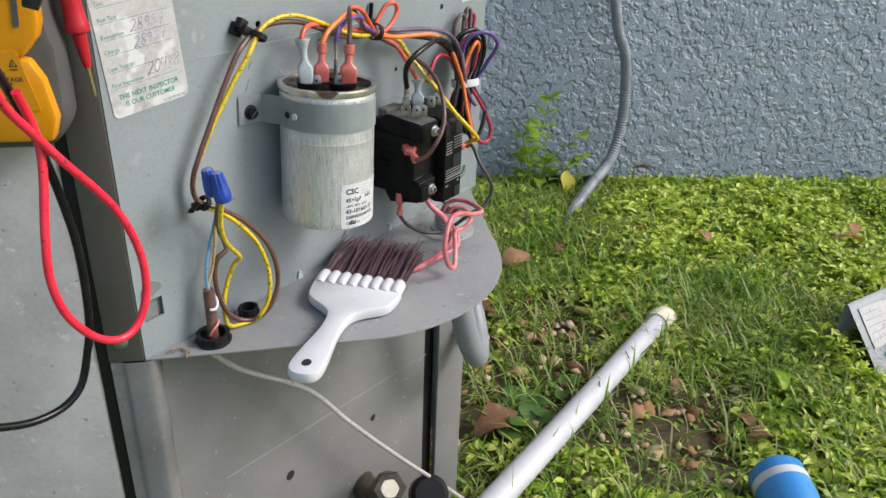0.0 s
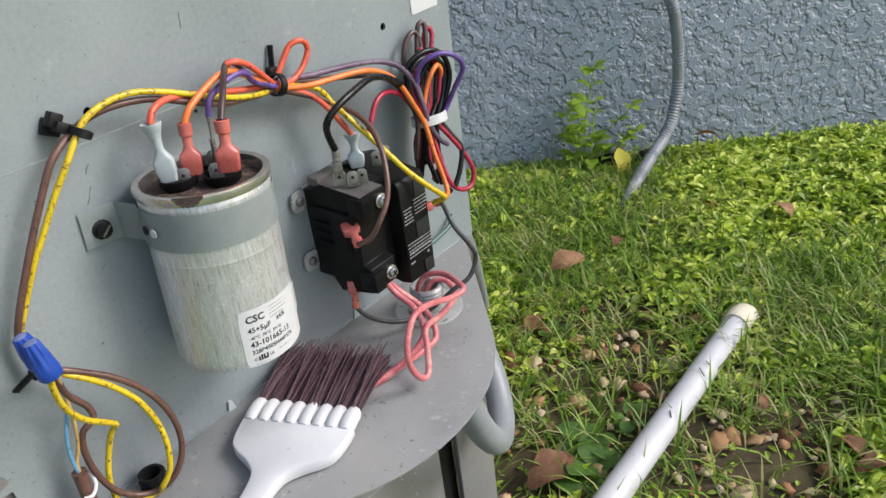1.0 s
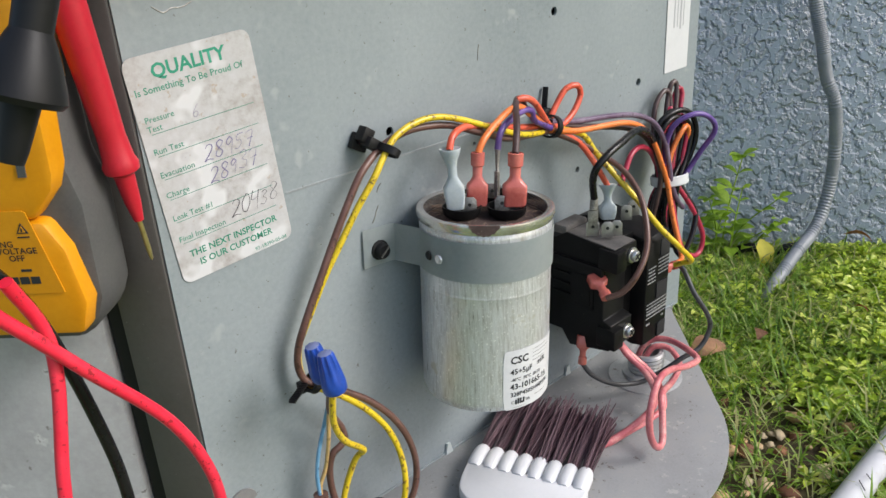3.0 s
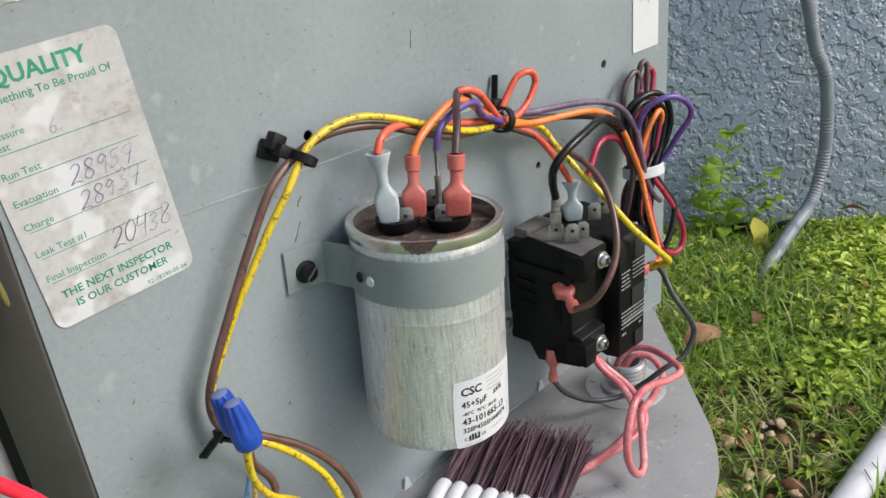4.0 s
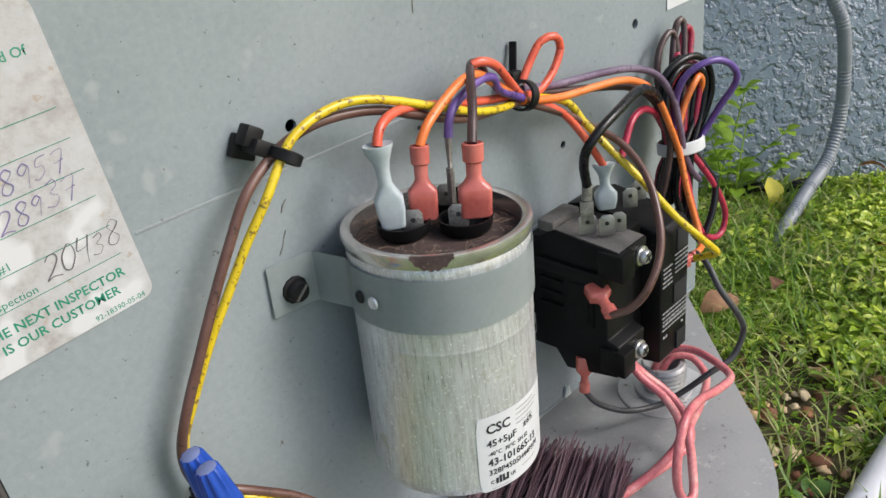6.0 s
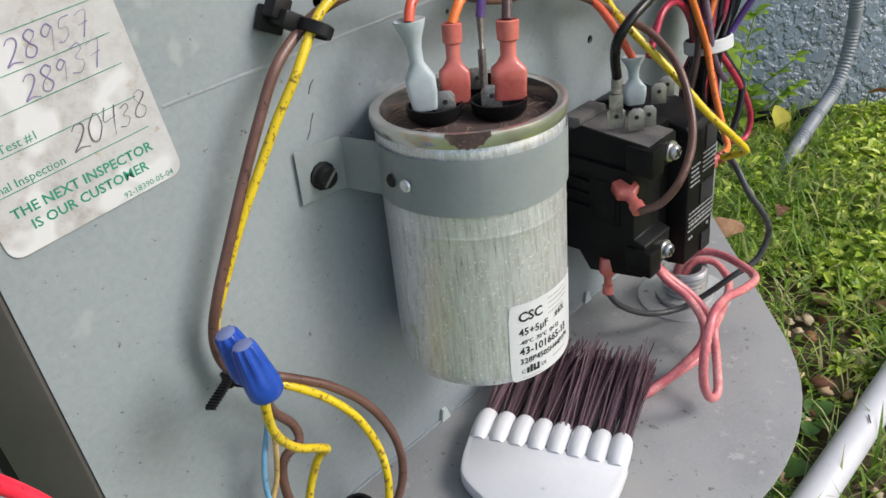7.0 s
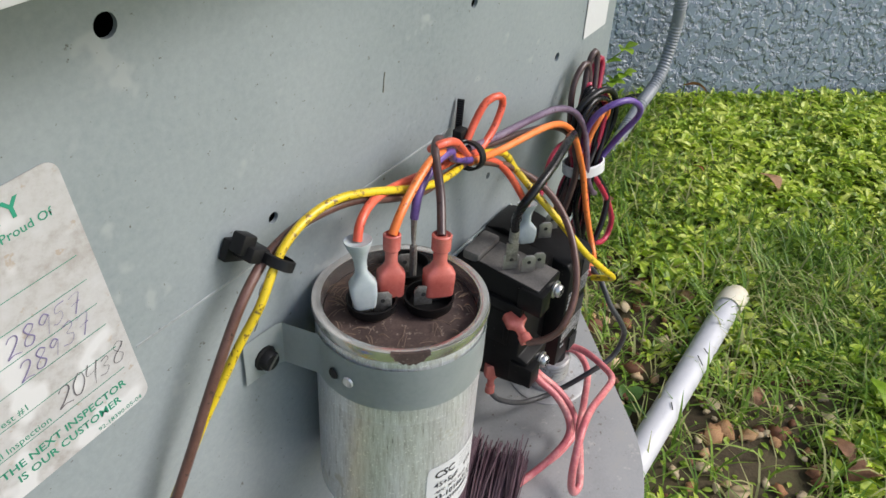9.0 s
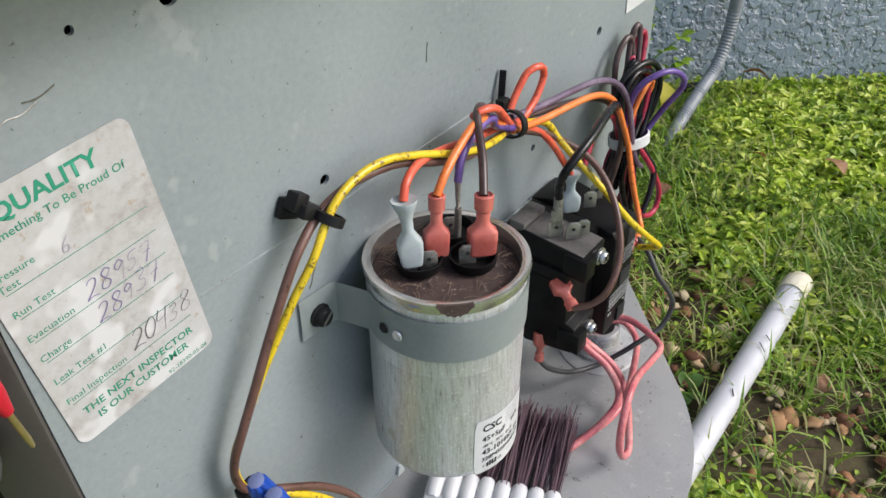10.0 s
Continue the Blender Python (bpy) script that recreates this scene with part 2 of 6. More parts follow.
M_BRONZE = shader("tarnished_bronze", [(0.05, 0.045, 0.03), (0.09, 0.08, 0.055), (0.14, 0.125, 0.09)], 0.45, metal=0.6, scale=90, fine=600, bump=0.1)
M_BLUE = shader("blue_plastic", [(0.03, 0.20, 0.50), (0.045, 0.26, 0.60), (0.07, 0.30, 0.64)], 0.4, scale=30, fine=300, bump=0.05)
M_STONE = shader("pea_gravel", [(0.149, 0.059, 0.026), (0.298, 0.130, 0.055), (0.410, 0.217, 0.092), (0.497, 0.325, 0.166), (0.522, 0.412, 0.259)], 0.75, scale=40, fine=500, bump=0.3, per="object", spread=0.85)
M_DEADLEAF = shader("dry_leaf", [(0.243, 0.120, 0.065), (0.419, 0.228, 0.125), (0.567, 0.336, 0.190)], 0.7, scale=60, fine=500, bump=0.3, per="object", spread=0.4)
M_LEAF = shader("clover_leaf", [(0.19, 0.30, 0.020), (0.38, 0.53, 0.036), (0.56, 0.69, 0.065), (0.70, 0.76, 0.16)], 0.42, scale=5, fine=200, bump=0.05, per="island", spread=0.65, thin=0.4)
M_BLADE = shader("grass_blade", [(0.10, 0.20, 0.018), (0.19, 0.33, 0.03), (0.30, 0.46, 0.065), (0.42, 0.41, 0.17)], 0.5, scale=5, fine=200, bump=0.05, per="island", spread=0.6, thin=0.4)
M_WEED = shader("weed_leaf", [(0.21, 0.35, 0.028), (0.36, 0.53, 0.05), (0.54, 0.69, 0.11)], 0.45, scale=30, fine=300, bump=0.1, per="island", spread=0.4, thin=0.4)
M_SOIL = shader("soil_and_moss", [(0.032, 0.021, 0.012), (0.062, 0.043, 0.022), (0.088, 0.068, 0.032), (0.065, 0.085, 0.024)], 0.95, scale=14, fine=160, bump=0.8, depth=0.006)
M_FIELD = shader("far_lawn", [(0.105, 0.14, 0.05), (0.15, 0.195, 0.065), (0.195, 0.245, 0.085)], 0.9, scale=3, fine=60, bump=0.5, depth=0.02)


def stucco():
    """Glossy blue-grey paint over knockdown plaster: flat-topped blobs with trowelled edges, and fine grit between."""
    m = shader("blue_grey_stucco", [(0.275, 0.330, 0.405), (0.335, 0.395, 0.475), (0.395, 0.455, 0.535)], 0.33, scale=9, fine=300, bump=0.1, spec=0.85,
               speck=(0.42, 0.45, 0.48), speck_scale=38, speck_size=0.25)
    t = m.node_tree
    b = t.nodes["Principled BSDF"]
    co = t.nodes.new("ShaderNodeTexCoord")
    last = b.inputs["Normal"].links[0].from_node
    for scale, detail, lo, hi, height in ((50, 5.0, 0.43, 0.54, 0.0052), (120, 3.0, 0.52, 0.66, 0.0012)):
        n1 = t.nodes.new("ShaderNodeTexNoise")
        n1.inputs["Scale"].default_value, n1.inputs["Detail"].default_value, n1.inputs["Distortion"].default_value = scale, detail, 0.1
        t.links.new(co.outputs["Object"], n1.inputs["Vector"])
        r = t.nodes.new("ShaderNodeValToRGB")
        r.color_ramp.elements[0].position, r.color_ramp.elements[1].position = lo, hi
        t.links.new(n1.outputs["Fac"], r.inputs["Fac"])
        bp = t.nodes.new("ShaderNodeBump")
        bp.inputs["Strength"].default_value, bp.inputs["Distance"].default_value = 1.0, height
        t.links.new(r.outputs["Color"], bp.inputs["Height"])
        t.links.new(last.outputs[0], bp.inputs["Normal"])
        last = bp
    t.links.new(last.outputs[0], b.inputs["Normal"])
    return m


M_WALL = stucco()


# ---- mesh helpers ----
def thing(name, label, category, at=(0, 0, 0), group="", kind=""):
    e = new(name)
    e.empty_display_size = 0.01
    e.location = at
    e.matrix_world = Matrix.Translation(at)
    return tagged(e, label, category, group, kind)


def mesh_of(bm, name, material, smooth=True, angle=40):
    me = bpy.data.meshes.new(name)
    bmesh.ops.recalc_face_normals(bm, faces=bm.faces)
    if smooth:
        for f in bm.faces:
            f.smooth = True
        lim = radians(angle)
        for e in bm.edges:
            if len(e.link_faces) == 2 and e.calc_face_angle(0) > lim:
                e.smooth = False
    bm.to_mesh(me)
    bm.free()
    me.materials.append(material)
    return me


def part(name, bm, material, parent, label="", smooth=True):
    ob = new(name, mesh_of(bm, name, material, smooth))
    if parent is not None:
        ob.parent = parent
        if parent.parent is None:
            ob.matrix_parent_inverse = Matrix.Translation(parent.location).inverted()
    return tagged(ob, label)


def single(name, bm, material, label, category, group="", kind="", smooth=True):
    return tagged(new(name, mesh_of(bm, name, material, smooth)), label, category, group, kind)


def box(sx, sy, sz, m=Matrix(), bevel=0.0, segs=2):
    bm = bmesh.new()
    bmesh.ops.create_cube(bm, size=1.0, matrix=Matrix.Diagonal((sx, sy, sz, 1)))
    if bevel:
        bmesh.ops.bevel(bm, geom=bm.edges[:], offset=bevel, segments=segs, affect="EDGES", profile=0.5)
    bmesh.ops.transform(bm, matrix=m, verts=bm.verts)
    return bm


def span(a, b, bevel=0.0):
    c = [(p + q) / 2 for p, q in zip(a, b)]
    return box(*[abs(q - p) for p, q in zip(a, b)], Matrix.Translation(c), bevel)


def lathe(profile, segs=32, m=Matrix(), wobble=0.0):
    bm = bmesh.new()
    rings = []
    for r, z in profile:
        if r < 1e-6:
            rings.append([bm.verts.new((0, 0, z))])
        else:
            rings.append([bm.verts.new((r * math.cos(a), r * math.sin(a), z)) for a in [2 * math.pi * i / segs for i in range(segs)]])
    for p, q in zip(rings, rings[1:]):
        for i in range(segs):
            j = (i + 1) % segs
            if len(p) == 1 and len(q) > 1:
                bm.faces.new((p[0], q[i], q[j]))
            elif len(q) == 1 and len(p) > 1:
                bm.faces.new((p[i], q[0], p[j]))
            elif len(p) > 1:
                bm.faces.new((p[i], q[i], q[j], p[j]))
    bmesh.ops.transform(bm, matrix=m, verts=bm.verts)
    return bm


def prism(outline, z0, z1, m=Matrix(), bevel=0.0):
    bm = bmesh.new()
    f = bm.faces.new([bm.verts.new((x, y, z0)) for x, y in outline])
    top = bmesh.ops.extrude_face_region(bm, geom=[f])
    bmesh.ops.translate(bm, vec=(0, 0, z1 - z0), verts=[v for v in top["geom"] if isinstance(v, bmesh.types.BMVert)])
    bmesh.ops.recalc_face_normals(bm, faces=bm.faces)
    if bevel:
        bmesh.ops.bevel(bm, geom=[e for e in bm.edges if e.calc_face_angle(0) > 0.6], offset=bevel, segments=2, affect="EDGES", profile=0.5)
    bmesh.ops.transform(bm, matrix=m, verts=bm.verts)
    return bm


def spline(pts, step=0.0025, closed=False):
    P = [Vector(p) for p in pts]
    if closed:
        P = [P[-1]] + P + P[:2]
    else:
        P = [P[0] * 2 - P[1]] + P + [P[-1] * 2 - P[-2]]
    out = []
    for a, b, c, d in zip(P, P[1:], P[2:], P[3:]):
        n = max(2, int((c - b).length / step))
        for i in range(n):
            t = i / n
            out.append(0.5 * (2 * b + (c - a) * t + (2 * a - 5 * b + 4 * c - d) * t * t + (3 * b - a - 3 * c + d) * t ** 3))
    if not closed:
        out.append(P[-2])
    return out


def sweep(path, radius, sides=10, closed=False, ridge=0.0, pitch=1):
    bm = bmesh.new()
    rings, side = [], None
    n = len(path)
    for i, p in enumerate(path):
        d = (path[(i + 1) % n] - path[i - 1]) if (closed or 0 < i < n - 1) else (path[1] - path[0] if i == 0 else path[-1] - path[-2])
        d.normalize()
        if side is None:
            side = d.orthogonal()
        side = (side - d * side.dot(d)).normalized()
        up = d.cross(side)
        r = radius(i / max(1, n - 1)) if callable(radius) else radius
        if ridge and (i // pitch) % 2:
            r += ridge
        rings.append([bm.verts.new(p + r * (side * math.cos(a) + up * math.sin(a))) for a in [2 * math.pi * k / sides for k in range(sides)]])
    for p, q in zip(rings, rings[1:] + (rings[:1] if closed else [])):
        for k in range(sides):
            bm.faces.new((p[k], p[(k + 1) % sides], q[(k + 1) % sides], q[k]))
    if not closed:
        bm.faces.new(rings[0][::-1])
        bm.faces.new(rings[-1])
    return bm


def tube(pts, radius, sides=10, step=0.0025, closed=False, **kw):
    return sweep(spline(pts, step, closed), radius, sides, closed, **kw)


def join(*bms):
    out = bmesh.new()
    for b in bms:
        me = bpy.data.meshes.new("tmp")
        b.to_mesh(me)
        b.free()
        out.from_mesh(me)
        bpy.data.meshes.remove(me)
    return out


def words(text, size, m, material, parent, name="lettering", align="LEFT", spacing=1.0, bold=0.0):
    cu = bpy.data.curves.new("tmp", "FONT")
    cu.body, cu.size, cu.align_x, cu.space_character, cu.offset, cu.resolution_u = text, size, align, spacing, bold, 2
    tmp = new("tmp", cu)
    me = bpy.data.meshes.new_from_object(tmp.evaluated_get(bpy.context.evaluated_depsgraph_get()))
    bpy.data.objects.remove(tmp)
    bpy.data.curves.remove(cu)
    bm = bmesh.new()
    bm.from_mesh(me)
    bpy.data.meshes.remove(me)
    bmesh.ops.transform(bm, matrix=m, verts=bm.verts)
    return part(name, bm, material, parent, smooth=False)


def rounded(w, h, r, n=5):
    """Outline of a rounded rectangle with its lower left corner at the origin."""
    out = []
    for cx, cy, a0 in ((w - r, r, -90), (w - r, h - r, 0), (r, h - r, 90), (r, r, 180)):
        out += [(cx + r * math.cos(radians(a0 + 90 * i / n)), cy + r * math.sin(radians(a0 + 90 * i / n))) for i in range(n + 1)]
    return out


def wall_frame(x, y, z):
    """Stands on the panel: local x to the right, local y up, local z out of the panel."""
    return Matrix(((1, 0, 0, x), (0, 0, -1, y), (0, 1, 0, z), (0, 0, 0, 1)))


def toward(p, d):
    """A pose at p whose z axis runs along d."""
    return Matrix.Translation(p) @ Vector(d).to_track_quat("Z", "Y").to_matrix().to_4x4()


# ---- ground and house wall ----
WALL_P, WALL_D, WALL_N = Vector((1.36, 0.235, 0)), Vector((0.64, -0.768, 0)), Vector((0.768, 0.64, 0))


def bare(x, y):
    """How bare the soil lies at a place: 1 bare, 0 overgrown."""
    d = min(math.hypot((x - 0.53) / 0.33, (y - 0.06) / 0.22), math.hypot((x - 0.53) / 0.22, (y + 0.16) / 0.17) + 0.05)
    d += 0.55 * noise.noise((x * 9, y * 9, 3.1)) + 0.25 * noise.noise((x * 24, y * 24, 1.7))
    return min(1, max(0, 1.45 - d))


def build_ground():
    bm = bmesh.new()
    bmesh.ops.create_grid(bm, x_segments=90, y_segments=90, size=1.5, matrix=Matrix.Translation((0.9, 0.1, 0)))
    for v in bm.verts:
        v.co.z = 0.012 * noise.noise(v.co * 5) + 0.006 * noise.noise(v.co * 23) - 0.004
    edge = [e for e in bm.edges if e.is_boundary]
    far = bmesh.ops.extrude_edge_only(bm, edges=edge)
    for v in far["geom"]:
        if isinstance(v, bmesh.types.BMVert):
            d = Vector((v.co.x - 0.9, v.co.y - 0.1, 0))
            v.co += d.normalized() * 400
            v.co.z = -0.01
    for f in bm.faces:
        c = f.calc_center_median()
        if c.x < 0.05 or c.y < -0.8 or c.x > 2.1 or c.length > 2.6 or (c - WALL_P).dot(WALL_N) > 0.1:
            f.material_index = 1
    ob = single("ground", bm, M_SOIL, "damp brown soil under the overgrown lawn", "ground", kind="structure")
    ob.data.materials.append(M_FIELD)
    return ob


build_ground()
wall_bm = box(9.0, 0.2, 3.2, Matrix.Translation(WALL_P + WALL_N * 0.1 + Vector((0, 0, 1.5))) @ Matrix.Rotation(math.atan2(WALL_D.y, WALL_D.x), 4, "Z"))
single("wall_house", wall_bm, M_WALL, "blue-grey painted house wall with rough knockdown stucco", "wall", kind="structure")

# ---- condenser unit ----
ux, uy = Vector((-0.7071, 0.7071, 0)), Vector((0.7071, 0.7071, 0))
unit = thing("air_conditioner", "grey condenser unit with its control box opened, standing on the lawn", "air conditioner", (0.08, 0.3, 0))
LX, RX, TRAY, TOP = -0.0938, 0.2580, 0.410, 0.686

HOLES = [(0.1965, 0.5755, 0.0022), (0.141, 0.538, 0.0017), (0.0118, 0.5895, 0.0020), (-0.0286, 0.664, 0.0030), (0.1205, 0.6245, 0.0022), (-0.0548, 0.664, 0.0012), (0.062, 0.572, 0.0009)]
pan = span((LX, 0.0, TRAY - 0.002), (RX, 0.0014, TOP))
pm = mesh_of(pan, "back_panel", M_PANEL)
pob = new("back_panel", pm)
cut = join(*[lathe([(0, -0.01), (r, -0.01), (r, 0.01), (0, 0.01)], 16, wall_frame(x, 0, z)) for x, z, r in HOLES],
           prism(rounded(0.0135, 0.013, 0.001), -0.01, 0.01, wall_frame(-0.0905, 0, 0.4335)))
cob = new("cutter", mesh_of(cut, "cutter", M_PANEL))
mod = pob.modifiers.new("holes", "BOOLEAN")
mod.object, mod.solver = cob, "EXACT"
bpy.context.view_layer.update()
done = bpy.data.meshes.new_from_object(pob.evaluated_get(bpy.context.evaluated_depsgraph_get()))
bpy.data.objects.remove(pob)
bpy.data.objects.remove(cob)
bmx = bmesh.new()
bmx.from_mesh(done)
bpy.data.meshes.remove(done)
panel = part("back_panel", bmx, M_PANEL, unit, "pale grey sheet metal, dusty and speckled")
part("knockout_tab", prism([(0, 0)] + [(0.0135 - 0.0065 * (1 - math.cos(radians(a))) * 1.0, 0.006 + 0.006 * math.sin(radians(a))) for a in range(0, 181, 15)], 0.0002, 0.0012,
     wall_frame(-0.0905, 0, 0.4465)), M_LOWER, panel)
part("crease", box(0.15, 0.0004, 0.0009, Matrix.Translation((0.033, 0.0, 0.5775)), 0.0001), plain("scratched_paint", (0.29, 0.312, 0.318), 0.5, 0.3), panel, "pale scratch along the sheet")
for pts in ([(-0.081, 0.652), (-0.0775, 0.6497), (-0.0745, 0.6508), (-0.071, 0.6506), (-0.067, 0.652)], [(0.002, 0.559), (0.0004, 0.5562), (-0.0002, 0.5545), (-0.002, 0.552)], [(0.0045, 0.5685), (0.0028, 0.567), (0.002, 0.565)],
            [(0.067, 0.617), (0.0664, 0.6135), (0.066, 0.610)], [(-0.062, 0.654), (-0.0665, 0.6527), (-0.070, 0.653)]):
    part("scuff", tube([(x, -0.0001, z) for x, z in pts], 0.00022, 5, 0.001), M_TAB, panel, "dark scuff in the paint")
part("slot_backing", span((LX + 0.001, 0.003, 0.425), (-0.07, 0.005, 0.46)), M_LOWER, unit)
part("interior", span((LX + 0.004, 0.05, 0.03), (RX - 0.004, 0.06, TOP)), M_DARK, unit)
# the corner tray, a right angle with a rounded tip
ap, rr = Vector((0.0815, -0.1660)), 0.115
arc_c = ap + Vector((0, rr * math.sqrt(2)))
outline = [(LX, 0.0), *[(arc_c.x + rr * math.sin(radians(a)), arc_c.y - rr * math.cos(radians(a))) for a in range(-45, 46, 5)], (0.2475, 0.0)]
tray = part("corner_tray", prism(outline, TRAY - 0.0014, TRAY, bevel=0.0004), M_TRAY, unit, "zinc tray with stains and rust specks")
part("fold", box(RX - LX - 0.01, 0.0012, 0.0012, Matrix.Translation(((LX + RX) / 2, -0.0004, TRAY + 0.0003)), 0.0004), M_PANEL, tray)
for x in (0.033, 0.133):
    part("clip_tab", prism([(-0.0025, 0), (0.0025, 0), (0.001, 0.006), (-0.001, 0.006)], 0.0003, 0.0016, wall_frame(x, 0, TRAY)), M_BAND, tray)
# side corner post and side sheet, running back from the control box
def side_place(u, n, z):
    p = Vector((LX, 0, z)) + ux * u + Vector((-0.7071, -0.7071, 0)) * n
    return p


def side_slab(u0, u1, n0, n1, z0, z1, bevel=0.0):
    m = Matrix.Translation(side_place((u0 + u1) / 2, (n0 + n1) / 2, (z0 + z1) / 2)) @ Matrix.Rotation(radians(135), 4, "Z")
    return box(u1 - u0, n1 - n0, z1 - z0, m, bevel)


part("corner_post", side_slab(0.0006, 0.0205, -0.02, 0.0012, 0.4095, TOP, 0.001), M_POST, unit, "dark grey painted corner post")
# black strip added for the shadow in the gap between post and side sheet
part("seam_gasket", side_slab(0.0207, 0.0277, -0.02, -0.003, 0.03, TOP, 0.001), M_RUBBER, unit, "black strip standing for the shaded gap beside the post")
side = part("side_sheet", side_slab(0.0279, 0.72, -0.012, 0.0, 0.03, TOP, 0.003), M_SIDE, unit, "mid-grey painted steel side")
for k in range(5):
    part("louvre_rib", side_slab(0.105 + 0.1 * k, 0.109 + 0.1 * k, -0.001, 0.002, 0.04, TOP - 0.01, 0.0008), M_LOWER, side)
part("post_screw", lathe([(0, 0.002), (0.0025, 0.002), (0.0042, 0.001), (0.0042, 0)], 12, toward(side_place(0.012, 0.0012, 0.424), (-0.707, -0.707, 0))), M_TAB, unit)
part("other_side_sheet", box(0.72, 0.012, TOP - 0.03, Matrix.Translation(Vector((RX, 0, TOP / 2 + 0.015)) + uy * 0.366 + Vector((-0.7071, 0.7071, 0)) * 0.008) @ Matrix.Rotation(radians(45), 4, "Z"), 0.003), M_LOWER, unit)
# below the tray: rounded corner fold, lower sheet with a dark groove
fold = [side_place(0.0200, 0.0005, 0), side_place(0.013, 0.0008, 0), side_place(0.0115, 0.0018, 0), side_place(0.002, 0.0018, 0), Vector((-0.0920, -0.0030, 0)), Vector((-0.0870, -0.0010, 0)), Vector((-0.0830, 0.0020, 0)), Vector((-0.0800, 0.0062, 0))]
fp = spline(fold, 0.002)
fb = bmesh.new()
cols = [[fb.verts.new((p.x, p.y, z)) for z in (0.03, TRAY - 0.0006)] for p in fp]
for a, b in zip(cols, cols[1:]):
    fb.faces.new((a[0], b[0], b[1], a[1]))
bmesh.ops.solidify(fb, geom=fb.faces[:], thickness=0.0012)
part("corner_fold", fb, M_SIDE, unit, "rounded grey corner fold with weathering")
part("lower_sheet", span((-0.081, 0.005, 0.03), (0.193, 0.008, TRAY - 0.002), 0.0006), M_LOWER, unit, "grey lower sheet with scratches, toned darker for the shade below the tray")
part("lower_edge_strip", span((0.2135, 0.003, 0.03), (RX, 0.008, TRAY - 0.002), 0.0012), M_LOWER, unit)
part("groove", span((0.190, 0.012, 0.03), (0.2165, 0.02, TRAY - 0.002)), M_RUBBER, unit)
part("scratch", box(0.24, 0.0004, 0.0009, Matrix.Translation((0.075, 0.0048, 0.2655)) @ Matrix.Rotation(radians(5.5), 4, "Y")), M_TRAY, unit)
for x, z, r in ((0.117, 0.228, 0.0035), (0.016, 0.235, 0.0045)):
    part("sheet_hole", lathe([(0, 0.0006), (r * 0.7, 0.0006), (r, 0.0)], 10, wall_frame(x, 0.005, z)), M_DARK, unit)
part("lid", prism([(LX - 0.012, -0.004), (LX - 0.004, -0.034), (RX + 0.004, -0.034), (RX + 0.012, -0.004), (RX + 0.51, 0.505), (0.082, 1.02), (LX - 0.51, 0.505)], TOP, TOP + 0.022, bevel=0.004), M_LABEL, unit, "pale top cover overhanging the control box")
part("base_pan", prism([(0.0815, -0.12), (0.575, 0.38), (0.0815, 0.88), (-0.42, 0.38)], 0.0, 0.03, bevel=0.004), M_POST, unit)

# ---- capacitor ----
CX, CY, CR, CT, CB = 0.0378, -0.0293, 0.0291, 0.5560, 0.4672
LEANING = Matrix.Translation((CX, CY, CT)) @ Vector((0, 0, 1)).rotation_difference(Vector((0.0645, 0.0177, 1))).to_matrix().to_4x4() @ Matrix.Translation((-CX, -CY, -CT))
cap = thing("capacitor", "dusty round aluminium run capacitor strapped to the panel", "capacitor", (CX, CY, CB))
cm = Matrix.Translation((CX, CY, 0))
can = part("can", lathe([(0, CB), (CR - 0.005, CB), (CR - 0.0015, CB + 0.0015), (CR, CB + 0.005), (CR, CB + 0.0058), (CR, CB + 0.0505), (CR, CB + 0.0556), (CR + 0.00012, CB + 0.0560), (CR, CB + 0.0564), (CR, CB + 0.0572),
                         (CR, CT - 0.0072), (CR, CT - 0.006), (CR - 0.0008, CT - 0.004)], 72, cm), M_ALU, cap, "brushed aluminium can with pits and scratches")
part("rim", lathe([(CR - 0.001, CT - 0.0052), (CR + 0.0005, CT - 0.0044), (CR + 0.0012, CT - 0.0020), (CR + 0.0008, CT - 0.0003), (CR - 0.0007, CT), (CR - 0.0022, CT - 0.0006), (CR - 0.0028, CT - 0.004), (CR - 0.0028, CT - 0.008)], 72, cm),
     M_RIM, cap, "rolled steel rim with rust stains")
part("lid", lathe([(0, CT - 0.0052), (CR * 0.5, CT - 0.0054), (CR - 0.0030, CT - 0.0062)], 48, cm), M_RUST, cap, "rust-brown dirty lid")
stain = [(CR + 0.0015) * Vector((math.cos(a), math.sin(a), 0)) for a in [radians(211 + 1.5 * i) for i in range(17)]]
sb = bmesh.new()
lo = [sb.verts.new((CX + p.x, CY + p.y, CT - 0.0042 + 0.0036 * (abs(i - 8) / 8) ** 2.2 + 0.0004 * math.sin(i * 2.3))) for i, p in enumerate(stain)]
hi = [sb.verts.new((CX + p.x * 0.985, CY + p.y * 0.985, CT + 0.0002)) for p in stain]
inn = [sb.verts.new((CX + p.x * 0.93, CY + p.y * 0.93, CT - 0.0002)) for p in stain]
for a, b in ((lo, hi), (hi, inn)):
    for i in range(16):
        sb.faces.new((a[i], a[i + 1], b[i + 1], b[i]))
part("rust_patch", sb, M_RUST, cap)
